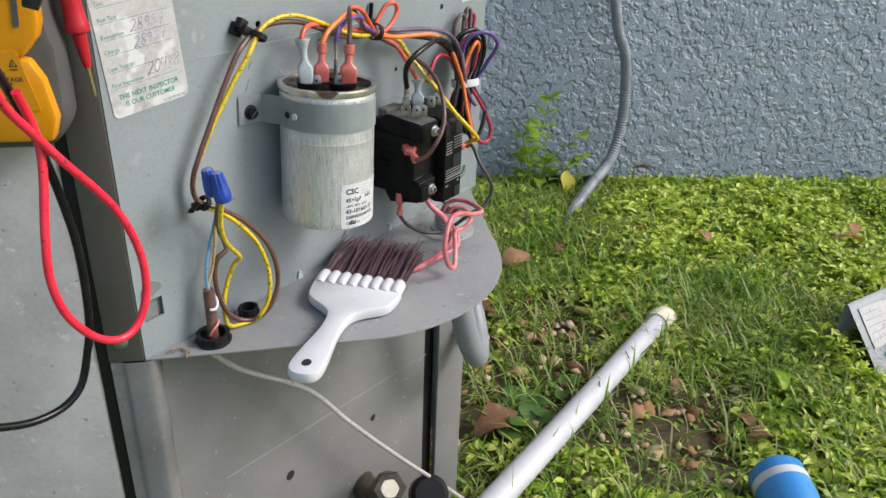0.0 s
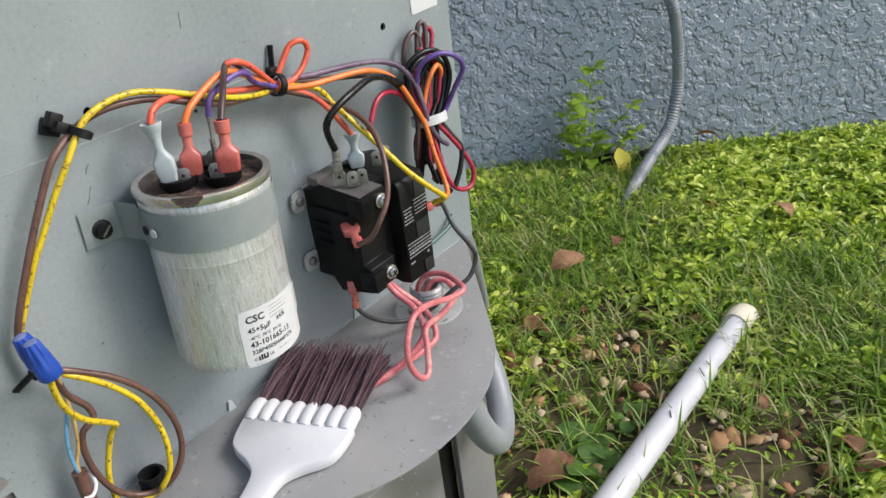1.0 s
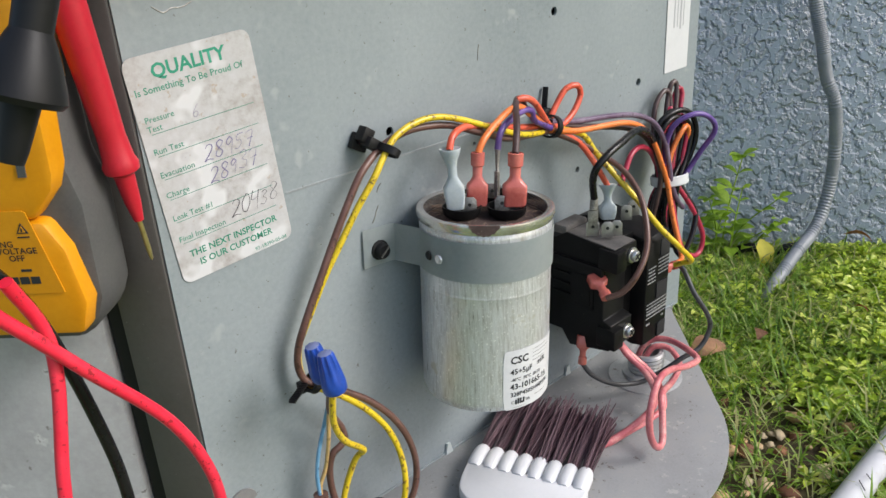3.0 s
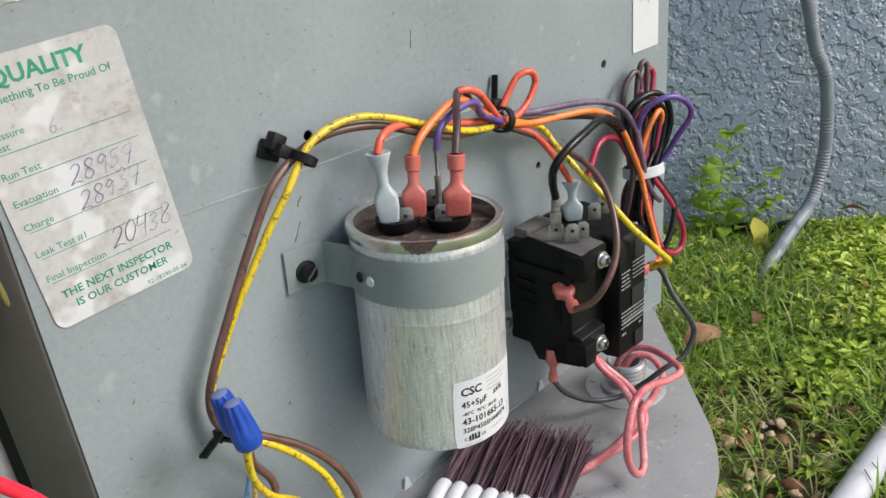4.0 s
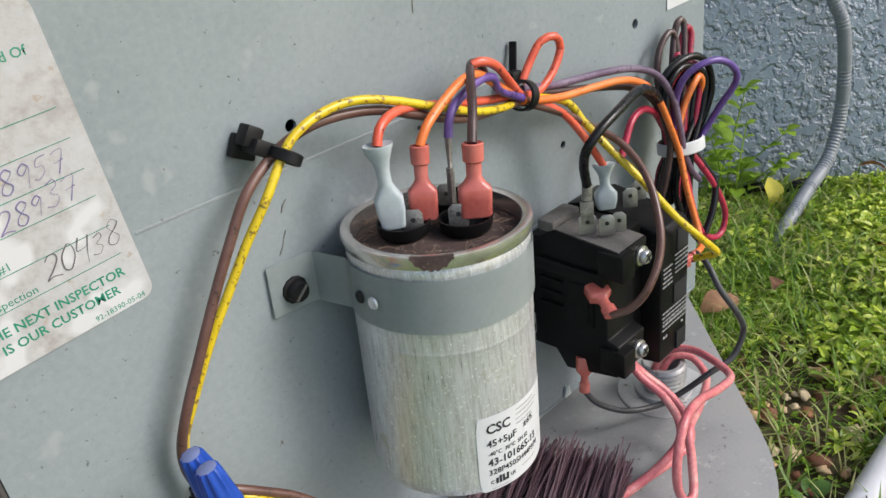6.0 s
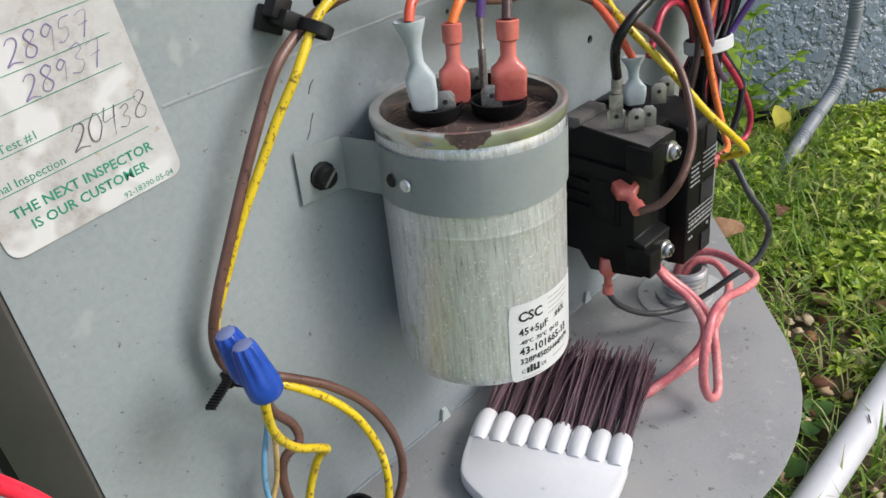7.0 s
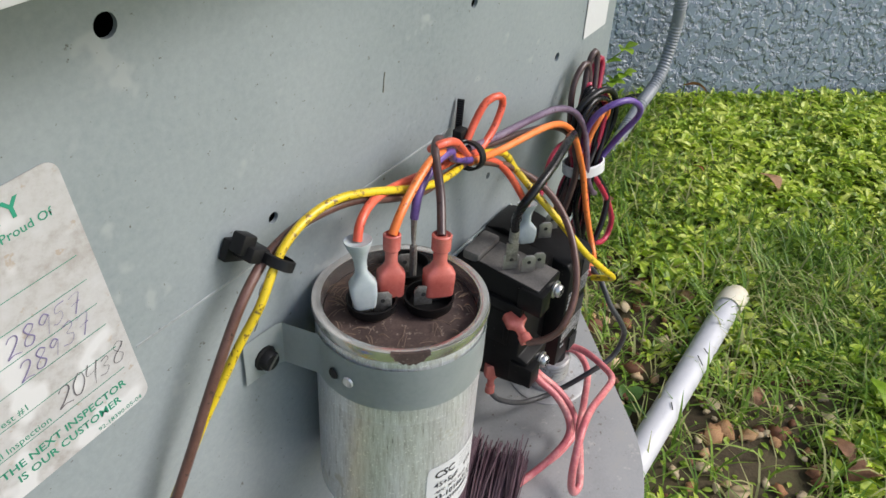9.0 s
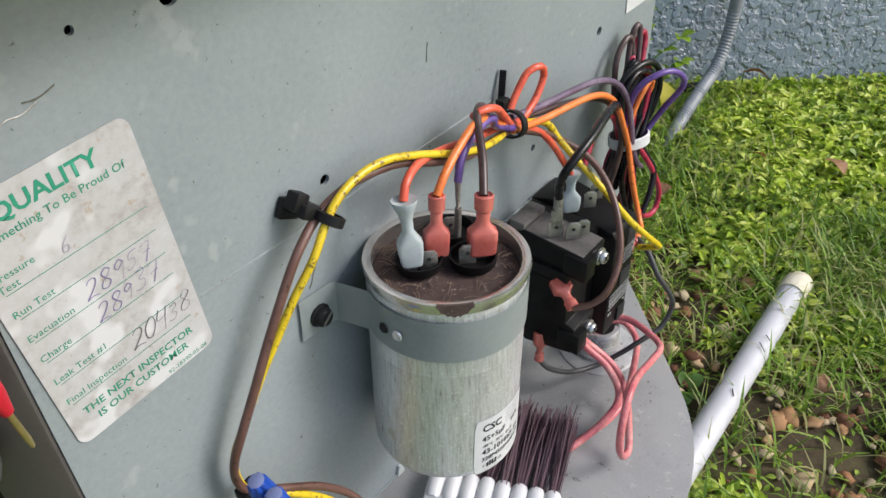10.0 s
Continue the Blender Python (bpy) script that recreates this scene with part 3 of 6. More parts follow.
# three terminal cups with tabs
CUPS = [(CX - 0.0080, CY + 0.0063), (CX + 0.0055, CY - 0.0076), (CX + 0.0152, CY + 0.0092)]
for i, (x, y) in enumerate(CUPS):
    cup = part("terminal_cup", lathe([(0, CT - 0.0035), (0.0068, CT - 0.0035), (0.0080, CT - 0.0002), (0.0087, CT - 0.0002), (0.0082, CT - 0.0036), (0.006, CT - 0.0058)], 28, Matrix.Translation((x, y, 0))), M_BLACK, cap, "black plastic terminal cup")
    for k, (dx, dy, rot) in enumerate(((0.0002, -0.0045, 35), (-0.0045, 0.0006, 35), (0.0045, -0.0004, 35)) if i == 0 else ((-0.0020, 0.0010, 35), (0.0035, -0.0015, 35)) if i == 1 else ((-0.0010, 0.0, 35),)):
        m = Matrix.Translation((x + dx, y + dy, CT - 0.0035)) @ Matrix.Rotation(radians(-42), 4, "Z") @ Matrix.Rotation(radians(90), 4, "X")
        tab = prism([(-0.0031, 0), (0.0031, 0), (0.0031, 0.0062), (0.0018, 0.0078), (-0.0018, 0.0078), (-0.0031, 0.0062)], -0.0004, 0.0004, m, 0.0001)
        part("spade_tab", tab, M_TAB, cup)
        part("tab_hole", lathe([(0, 0.0005), (0.0008, 0.0005), (0.0008, -0.0005), (0, -0.0005)], 10, m @ Matrix.Translation((0, 0.0045, 0))), M_DARK, cup)
rng = random.Random(4)
sb = []
for i in range(130):
    a, r = rng.uniform(0, 6.28), CR * 0.88 * math.sqrt(rng.random())
    p = Vector((CX + r * math.cos(a), CY + r * math.sin(a), CT - 0.0046))
    d = Vector((math.cos(a * 5), math.sin(a * 5), rng.uniform(-0.05, 0.25))) * rng.uniform(0.003, 0.008)
    sb.append(tube([p - d * 0.5, p + Vector((0.0006, 0.0004, 0.0003)), p + d * 0.5], rng.uniform(0.00008, 0.00017), 4, 0.003))
part("lint", join(*sb), M_STRAW, cap)
# label wrapped on the can
def on_can(s, z, off=0.0003, ang0=0.0):
    a = ang0 + s / CR
    return Vector((CX + (CR + off) * math.cos(a), CY + (CR + off) * math.sin(a), z))


LAB0, LABW, LZ0, LZ1 = radians(239), 0.044, 0.4695, 0.4985


def wrap(bm, off):
    bmesh.ops.subdivide_edges(bm, edges=[e for e in bm.edges if e.calc_length() > 0.003], cuts=3)
    for v in bm.verts:
        v.co = on_can(v.co.x, v.co.y, off + v.co.z, LAB0)
    return bm


lb = bmesh.new()
nx = 28
gl = [[lb.verts.new((LABW * i / nx, LZ0 + (LZ1 - LZ0) * j / 6, 0)) for j in range(7)] for i in range(nx + 1)]
for i in range(nx):
    for j in range(6):
        lb.faces.new((gl[i][j], gl[i + 1][j], gl[i + 1][j + 1], gl[i][j + 1]))
for i, j, dx, dy in ((0, 0, 1, 1), (0, 6, 1, -1), (nx, 0, -1, 1), (nx, 6, -1, -1)):
    gl[i][j].co.x += dx * 0.0006
    gl[i][j].co.y += dy * 0.0006
for v in lb.verts:
    v.co = on_can(v.co.x, v.co.y, 0.0002, LAB0)
label = part("label", lb, M_LABEL, cap, "white printed label with black lettering")


def can_words(text, x, z, size, bold=0.0, mat=None):
    ob = words(text, size, Matrix(), mat or M_INK, label, "lettering", bold=bold)
    for v in ob.data.vertices:
        v.co = on_can(x + v.co.x, z + v.co.y, 0.00035, LAB0)
    return ob


H = LZ1
can_words("CSC", 0.0032, H - 0.0064, 0.0049, 0.00012)
can_words("45+5\u00b5F", 0.0032, H - 0.0116, 0.0037, 0.00006)
can_words("\u00b16%", 0.0180, H - 0.0106, 0.0034, 0.00005)
can_words("-40\u00b0C  70\u00b0C  SH S2", 0.0033, H - 0.0150, 0.0021, 0.00003)
can_words("43-101665-13", 0.0032, H - 0.0190, 0.0039, 0.00007)
can_words("328P4505H44P374", 0.0032, H - 0.0226, 0.0030, 0.00004)
for k in range(4):
    can_words("\u2014" * (7, 9, 8, 6)[k], 0.0148, H - 0.0024 - 0.0018 * k, 0.0014, 0.00004)
can_words("\u2014" * 5, 0.0165, H - 0.0256, 0.0016, 0.00003)
can_words("C", 0.0036, H - 0.0262, 0.0019, 0.00004)
can_words("US", 0.0112, H - 0.0262, 0.0019, 0.00004)
can_words("\u2014" * 6, 0.0040, H - 0.0284, 0.0012, 0.00002)
for x, w, h in ((0.0056, 0.0008, 0.0022), (0.0068, 0.0008, 0.0028), (0.0080, 0.0022, 0.0009), (0.0080, 0.0008, 0.0026), (0.0096, 0.0008, 0.0026)):
    part("mark", wrap(prism([(x, H - 0.0266), (x + w, H - 0.0266), (x + w, H - 0.0266 + h), (x, H - 0.0266 + h)], 0, 0.0001), 0.0003), M_INK, label)
end = LAB0 + LABW / CR
flap = []
for z in (LZ0 + 0.0050, LZ0 + 0.0200):
    flap.append([on_can(0.0, z, 0.0002 + 0.0012 * (k / 4) ** 2, end) + Vector((-math.sin(end), math.cos(end), 0)) * 0.011 * k / 4 for k in range(5)])
lb = bmesh.new()
fv = [[lb.verts.new(p) for p in row] for row in flap]
for k in range(4):
    lb.faces.new((fv[0][k], fv[0][k + 1], fv[1][k + 1], fv[1][k]))
bmesh.ops.solidify(lb, geom=lb.faces[:], thickness=0.0001)
part("label_flap", lb, M_LABEL, label, "loose end of the label standing off the can")
# mounting strap
strap = thing("capacitor_strap", "grey galvanised strap holding the capacitor to the panel", "bracket", (CX, CY, 0.53))
SB0, SB1 = 0.5308, 0.5482
pl = [Vector((-0.0080, -0.0010)), Vector((0.0065, -0.0012)), Vector((0.0085, -0.0022)), Vector((0.0098, -0.0080))]
ang = [math.radians(a) for a in range(152, 386, 6)]
pl += [Vector((CX + (CR + 0.0007) * math.cos(a), CY + (CR + 0.0007) * math.sin(a))) for a in ang]
pl += [Vector((0.0672, -0.0060)), Vector((0.0680, -0.0008))]
fb = bmesh.new()
cols = [[fb.verts.new((p.x, p.y, z)) for z in (SB0, SB1)] for p in pl]
for a, b in zip(cols, cols[1:]):
    fb.faces.new((a[0], b[0], b[1], a[1]))
bmesh.ops.solidify(fb, geom=fb.faces[:], thickness=-0.0008)
part("band", fb, M_BAND, strap)
for x in (-0.0005,):
    sc = part("screw", lathe([(0, 0.0040), (0.0030, 0.0040), (0.0036, 0.0032), (0.0036, 0.0012), (0.0046, 0.0008), (0.0046, 0)], 12, wall_frame(x, -0.0012, 0.5395)), M_RUBBER, strap, "dark slotted screw")
    part("slot", box(0.0060, 0.0008, 0.0006, wall_frame(x, -0.0053, 0.5395) @ Matrix.Rotation(0.7, 4, "Z")), M_TAB, sc)
for a in (172, 184):
    q = radians(a)
    p = (CX + (CR + 0.0012) * math.cos(q), CY + (CR + 0.0012) * math.sin(q), 0.5392)
    part("strap_hole", lathe([(0, 0.0006), (0.0017, 0.0006), (0.0021, 0.0)], 14, toward(p, (math.cos(q), math.sin(q), 0))), M_ALU if a == 184 else M_DARK, strap)

for ob in (*cap.children_recursive, *strap.children_recursive):
    if ob.name.startswith(("screw", "slot")):
        continue
    if not ob.data.get("leaned"):
        ob.data.transform(LEANING)
        ob.data["leaned"] = 1

# ---- push-on connectors ----
def connector(name, a, b, material, label, width=0.0042, flared=False):
    """A moulded sleeve: round barrel or funnel at the wire end, pinched waist, square shoulders and a flat body with a hollow mouth."""
    a, b = Vector(a), Vector(b)
    d = b - a
    n = d.length
    z = d.normalized()
    x = Vector((0.76, -0.65, 0.0))
    x = (x - z * x.dot(z)).normalized()
    y = z.cross(x)
    if flared:
        rows = ((0.03, 0.62, 0.55, 2), (0.0, 0.98, 0.86, 2), (0.02, 1.0, 0.88, 2), (0.10, 0.84, 0.74, 2), (0.20, 0.60, 0.56, 2), (0.30, 0.46, 0.46, 2), (0.46, 0.44, 0.44, 2), (0.55, 0.70, 0.52, 3), (0.64, 0.98, 0.60, 5), (0.80, 0.96, 0.60, 5), (0.97, 0.80, 0.54, 5), (1.0, 0.74, 0.48, 5))
    else:
        rows = ((0.03, 0.42, 0.42, 2), (0.0, 0.56, 0.56, 2), (0.015, 0.66, 0.64, 2), (0.24, 0.63, 0.62, 2), (0.27, 0.47, 0.47, 2), (0.45, 0.46, 0.46, 2), (0.53, 0.66, 0.52, 3), (0.60, 0.97, 0.62, 5), (0.63, 1.0, 0.64, 6), (0.78, 1.0, 0.64, 6), (0.79, 0.985, 0.62, 6), (0.97, 0.97, 0.62, 6), (1.0, 0.90, 0.56, 6))
    bm = bmesh.new()
    S = 24
    rings = []
    for f, rx, ry, pw in rows:
        ring = []
        for k in range(S):
            c, q = math.cos(2 * math.pi * k / S), math.sin(2 * math.pi * k / S)
            ring.append(bm.verts.new(a + z * (f * n) + x * (width * rx * math.copysign(abs(c) ** (2 / pw), c)) + y * (width * ry * math.copysign(abs(q) ** (2 / pw), q))))
        rings.append(ring)
    for p, q in zip(rings, rings[1:]):
        for k in range(S):
            bm.faces.new((p[k], p[(k + 1) % S], q[(k + 1) % S], q[k]))
    bm.faces.new(rings[0][::-1])
    bm.faces.new(rings[-1])
    return single(name, bm, material, label, "connector", "push-on terminals")


connector("wire_connector", (0.0258, -0.0215, 0.5825), (0.0257, -0.0235, 0.5560), M_CONN_CLEAR, "cloudy white nylon connector on a capacitor tab", 0.0046, True)
connector("wire_connector", (0.0395, -0.0243, 0.5780), (0.0362, -0.0258, 0.5550), M_CONN_RED, "red nylon connector on a capacitor tab", 0.0046)
connector("wire_connector", (0.0498, -0.0369, 0.5775), (0.0468, -0.0380, 0.5545), M_CONN_RED, "red nylon connector on a capacitor tab", 0.0052)
single("crimped_terminal", join(tube([(0.0531, -0.0231, 0.5755), (0.0520, -0.0238, 0.5690), (0.0505, -0.0250, 0.5655)], lambda t: 0.0012 - 0.0006 * t, 8), tube([(0.0505, -0.0250, 0.5665), (0.0492, -0.0256, 0.5540)], 0.0013, 8)),
       M_TAB, "bare tarnished crimp terminal on a capacitor tab", "connector")

# ---- contactor ----
con = thing("contactor", "black plastic contactor screwed to the panel, with screw terminals", "contactor", (0.135, -0.02, 0.45))
part("mounting_plate", span((0.1125, -0.0016, 0.454), (0.165, -0.0002, 0.510), 0.0005), M_BAND, con)
for x, z in ((0.1075, 0.5035), (0.1075, 0.4655)):
    part("mounting_ear", prism(rounded(0.011, 0.012, 0.004), 0.0018, 0.0028, wall_frame(x - 0.0055, 0, z - 0.006)), M_ZINC, con)
    part("mounting_screw", lathe([(0, 0.0026), (0.0018, 0.0026), (0.0028, 0.0012), (0.0028, 0)], 12, wall_frame(x, -0.0028, z)), M_TAB, con)
side_out = [(-0.0016, 0.455), (-0.013, 0.4555), (-0.0185, 0.4475), (-0.0445, 0.4530), (-0.0455, 0.4685), (-0.0400, 0.4700), (-0.0400, 0.4990), (-0.0465, 0.5000), (-0.0465, 0.5120), (-0.0150, 0.5142), (-0.0080, 0.5100), (-0.0016, 0.5090)]
yz = Matrix(((0, 0, 1, 0), (1, 0, 0, 0), (0, 1, 0, 0), (0, 0, 0, 1)))
body = part("body", prism(side_out, 0.112, 0.131, yz, 0.0007), M_BLACK, con)
block = [(-0.0016, 0.452), (-0.040, 0.4440), (-0.0478, 0.4455), (-0.0482, 0.5055), (-0.0460, 0.5090), (-0.012, 0.5150), (-0.0016, 0.5120)]
pole = part("pole_block", prism(block, 0.1392, 0.1612, yz, 0.0008), M_BLACK, con)
part("pole_gap", span((0.1311, -0.0385, 0.450), (0.1391, -0.003, 0.512)), M_BLACK, con)
part("dusty_top", prism([(-0.0455, 0.51240), (-0.0155, 0.51450), (-0.0155, 0.51410), (-0.0455, 0.51200)], 0.1128, 0.1302, yz), M_DUSTY, body)
part("top_ridge", span((0.1125, -0.0150, 0.5120), (0.1308, -0.0065, 0.5172), 0.0012), M_DUSTY, body)
part("coil_window", span((0.1113, -0.034, 0.474), (0.1123, -0.020, 0.496), 0.0004), M_BLACK, body)
for z in (0.4785, 0.4845, 0.4905):
    part("side_rib", span((0.1108, -0.0185, z), (0.1122, -0.0070, z + 0.0012), 0.0003), M_BLACK, body)
part("side_step", span((0.1100, -0.0400, 0.4955), (0.1122, -0.0065, 0.5010), 0.0005), M_BLACK, body)
part("coil_window_edge", span((0.1109, -0.032, 0.4765), (0.1121, -0.022, 0.4935), 0.0003), M_BLACK, body)
for z in (0.4605, 0.5055):
    m = wall_frame(0.1260, -0.0455 if z < 0.48 else -0.0468, z)
    sc = part("terminal_screw", lathe([(0, 0.0036), (0.0024, 0.0036), (0.0030, 0.0028), (0.0030, 0.0012), (0.0041, 0.0010), (0.0041, 0.0)], 18, m), M_STEEL, con, "bright cross-slotted terminal screw")
    for r in (30, 120):
        part("cross_slot", box(0.0042, 0.0008, 0.0006, m @ Matrix.Translation((0, 0, 0.0036)) @ Matrix.Rotation(radians(r), 4, "Z")), M_DARK, sc)
    part("terminal_wall", span((0.1105, -0.0490, z - 0.0055), (0.1190, -0.037, z + 0.0062), 0.0008), M_BLACK, body)
for x, y, w in ((0.1165, -0.0290, 0.0034), (0.1195, -0.0360, 0.0030), (0.1240, -0.0385, 0.0028), (0.1450, -0.0300, 0.0030), (0.1530, -0.0290, 0.0030)):
    m = Matrix.Translation((x, y, 0.5145)) @ Matrix.Rotation(radians(-45), 4, "Z") @ Matrix.Rotation(radians(90), 4, "X")
    part("spade_tab", prism([(-w, 0), (w, 0), (w, 0.0070), (w * 0.5, 0.0086), (-w * 0.5, 0.0086), (-w, 0.0070)], -0.0004, 0.0004, m, 0.0001), M_STEELDULL, con)
    part("tab_hole", lathe([(0, 0.0005), (0.0009, 0.0005), (0.0009, -0.0005), (0, -0.0005)], 10, m @ Matrix.Translation((0, 0.0052, 0))), M_DARK, con)
for z0, z1, x0 in ((0.4962, 0.5062, 0.1510), (0.4715, 0.4810, 0.1490), (0.4462, 0.4550, 0.1520)):
    part("front_recess", span((x0, -0.0487, z0), (0.1595, -0.0478, z1), 0.0003), M_DARK, pole)
rng = random.Random(14)
for z0, rows, x0, x1 in ((0.4945, 5, 0.1492, 0.1602), (0.4915, 5, 0.1400, 0.1475), (0.4700, 5, 0.1398, 0.1604), (0.4575, 1, 0.1400, 0.1440), (0.4585, 1, 0.1550, 0.1585)):
    for k in range(rows):
        x = x0 + rng.uniform(0, 0.0012)
        while x < x1 - 0.001:
            w = min(rng.uniform(0.0010, 0.0032), x1 - x)
            h = 0.0011 if (rows == 1 or (z0 == 0.4700 and k == 3)) else 0.0006
            part("print_bar", span((x, -0.0486, z0 - 0.0021 * k), (x + w, -0.0483, z0 - 0.0021 * k + h)), M_CONTINK, pole)
            x += w + 0.0006
single("crimped_terminal", join(tube([(0.1178, -0.0286, 0.5350), (0.1170, -0.0288, 0.5290)], 0.0021, 10), box(0.0052, 0.0012, 0.010, Matrix.Translation((0.1166, -0.0289, 0.5235)) @ Matrix.Rotation(radians(-45), 4, "Z"), 0.0003)),
       M_TAB, "bare tin terminal on the contactor", "connector")
connector("wire_connector", (0.1355, -0.0240, 0.5362), (0.1330, -0.0265, 0.5180), M_CONN_CLEAR, "cloudy white nylon connector on the contactor", 0.0046, True)
connector("wire_connector", (0.1054, -0.0470, 0.4889), (0.1115, -0.0345, 0.4950), M_CONN_RED, "red nylon flag connector on the coil tab", 0.0046)
connector("wire_connector", (0.1107, -0.0284, 0.4395), (0.1135, -0.0270, 0.4560), M_CONN_RED, "red nylon connector under the contactor", 0.0036)
connector("wire_connector", (0.1775, -0.0430, 0.4800), (0.1655, -0.0400, 0.4810), M_CONN_RED, "red nylon connector on the contactor side", 0.0040)

# ---- wiring ----
def wire(pts, colour, label, r=0.00155, name="wire", group="control box wiring"):
    return single(name, tube(pts, r, 10, 0.0022), WM[colour], label, "wire", group)


wire([(0.1006, -0.0140, 0.5719), (0.0844, -0.0150, 0.5733), (0.0672, -0.0160, 0.5760), (0.0499, -0.0160, 0.5827), (0.0339, -0.0130, 0.5892), (0.0176, -0.0110, 0.5914), (0.0057, -0.0100, 0.5900), (-0.0035, -0.0100, 0.5864), (-0.0143, -0.0120, 0.5803), (-0.0226, -0.0120, 0.5692), (-0.0313, -0.0120, 0.5561), (-0.0395, -0.0120, 0.5428), (-0.0482, -0.0110, 0.5269), (-0.0520, -0.0090, 0.5156), (-0.0524, -0.0080, 0.5059), (-0.0501, -0.0100, 0.4993), (-0.0420, -0.0140, 0.4947), (-0.0336, -0.0160, 0.4880), (-0.0261, -0.0180, 0.4813), (-0.0174, -0.0210, 0.4701), (-0.0117, -0.0240, 0.4568), (-0.0099, -0.0260, 0.4426), (-0.0122, -0.0260, 0.4289), (-0.0183, -0.0240, 0.4181), (-0.0270, -0.0200, 0.4131), (-0.0361, -0.0160, 0.4160), (-0.0436, -0.0140, 0.4258), (-0.0475, -0.0130, 0.4414), (-0.0475, -0.0130, 0.4553), (-0.0449, -0.0140, 0.4631), (-0.0395, -0.0150, 0.4659), (-0.0395, -0.0140, 0.4726), (-0.0465, -0.0180, 0.4866), (-0.0503, -0.0260, 0.5027)],
     "brown", "brown wire clipped along the panel and looped low")
wire([(0.1018, -0.0130, 0.5727), (0.0913, -0.0150, 0.5727), (0.0759, -0.0170, 0.5760), (0.0599, -0.0180, 0.5821), (0.0398, -0.0160, 0.5907), (0.0261, -0.0140, 0.5947), (0.0141, -0.0130, 0.5944), (0.0039, -0.0135, 0.5915), (-0.0023, -0.0140, 0.5867), (-0.0106, -0.0150, 0.5776), (-0.0186, -0.0130, 0.5669), (-0.0272, -0.0112, 0.5542), (-0.0354, -0.0098, 0.5424), (-0.0446, -0.0080, 0.5262), (-0.0500, -0.0066, 0.5149), (-0.0508, -0.0062, 0.5032), (-0.0487, -0.0090, 0.4969), (-0.0417, -0.0140, 0.4920), (-0.0350, -0.0170, 0.4859), (-0.0280, -0.0190, 0.4777), (-0.0219, -0.0220, 0.4676), (-0.0187, -0.0250, 0.4564), (-0.0178, -0.0270, 0.4449), (-0.0191, -0.0280, 0.4339), (-0.0216, -0.0270, 0.4245), (-0.0264, -0.0250, 0.4176), (-0.0263, -0.0200, 0.4122), (-0.0358, -0.0170, 0.4122), (-0.0429, -0.0140, 0.4142), (-0.0429, -0.0120, 0.4280), (-0.0396, -0.0120, 0.4400), (-0.0350, -0.0150, 0.4540), (-0.0329, -0.0190, 0.4593), (-0.0371, -0.0220, 0.4653), (-0.0465, -0.0260, 0.4761), (-0.0529, -0.0300, 0.4893), (-0.0551, -0.0340, 0.5022), (-0.0548, -0.0360, 0.5113)],
     "yellow", "yellow wire stained with dirt, looped above the tray", 0.0014)
wire([(-0.0497, -0.0260, 0.5051), (-0.0465, -0.0180, 0.4921), (-0.0471, -0.0120, 0.4760), (-0.0514, -0.0120, 0.4646), (-0.0536, -0.0120, 0.4537), (-0.0534, -0.0120, 0.4431)],
     "lightblue", "thin light blue wire looping in the control box", 0.0009)
wire([(-0.0500, -0.0280, 0.5038), (-0.0473, -0.0180, 0.4866), (-0.0474, -0.0150, 0.4711), (-0.0494, -0.0130, 0.4568), (-0.0525, -0.0120, 0.4486), (-0.0530, -0.0120, 0.4428)],
     "tan", "thin tan wire looping in the control box", 0.0009)
wire([(0.0261, -0.0210, 0.5817), (0.0285, -0.0200, 0.5857), (0.0347, -0.0180, 0.5878), (0.0434, -0.0160, 0.5872), (0.0579, -0.0140, 0.5835), (0.0772, -0.0130, 0.5784), (0.1030, -0.0120, 0.5730)],
     "red", "red wire to the capacitor terminals")
wire([(0.0397, -0.0243, 0.5776), (0.0437, -0.0240, 0.5824), (0.0536, -0.0220, 0.5868), (0.0652, -0.0200, 0.5902), (0.0750, -0.0180, 0.5892), (0.0852, -0.0160, 0.5826), (0.0995, -0.0150, 0.5728)],
     "orange", "orange wire to the capacitor terminals")
wire([(0.0531, -0.0231, 0.5754), (0.0565, -0.0220, 0.5822), (0.0645, -0.0200, 0.5855), (0.0752, -0.0185, 0.5874), (0.0821, -0.0180, 0.5860), (0.0863, -0.0160, 0.5804), (0.0985, -0.0160, 0.5737)],
     "purple", "purple wire to the capacitor terminals")
wire([(0.0495, -0.0369, 0.5770), (0.0584, -0.0300, 0.5849), (0.0680, -0.0210, 0.5908), (0.0734, -0.0170, 0.5930), (0.0805, -0.0140, 0.5905), (0.0867, -0.0125, 0.5828), (0.1031, -0.0120, 0.5739)],
     "maroon", "dark brown wire to the capacitor terminals")
wire([(0.0750, -0.0140, 0.5890), (0.0724, -0.0190, 0.5935), (0.0770, -0.0200, 0.5931), (0.0838, -0.0190, 0.5891), (0.0927, -0.0165, 0.5807), (0.1003, -0.0145, 0.5740), (0.1118, -0.0130, 0.5722), (0.1214, -0.0125, 0.5769), (0.1269, -0.0120, 0.5842), (0.1236, -0.0122, 0.5892), (0.1178, -0.0100, 0.5884), (0.1124, -0.0090, 0.5825), (0.1068, -0.0090, 0.5760)],
     "red", "red wire looping in the control box")
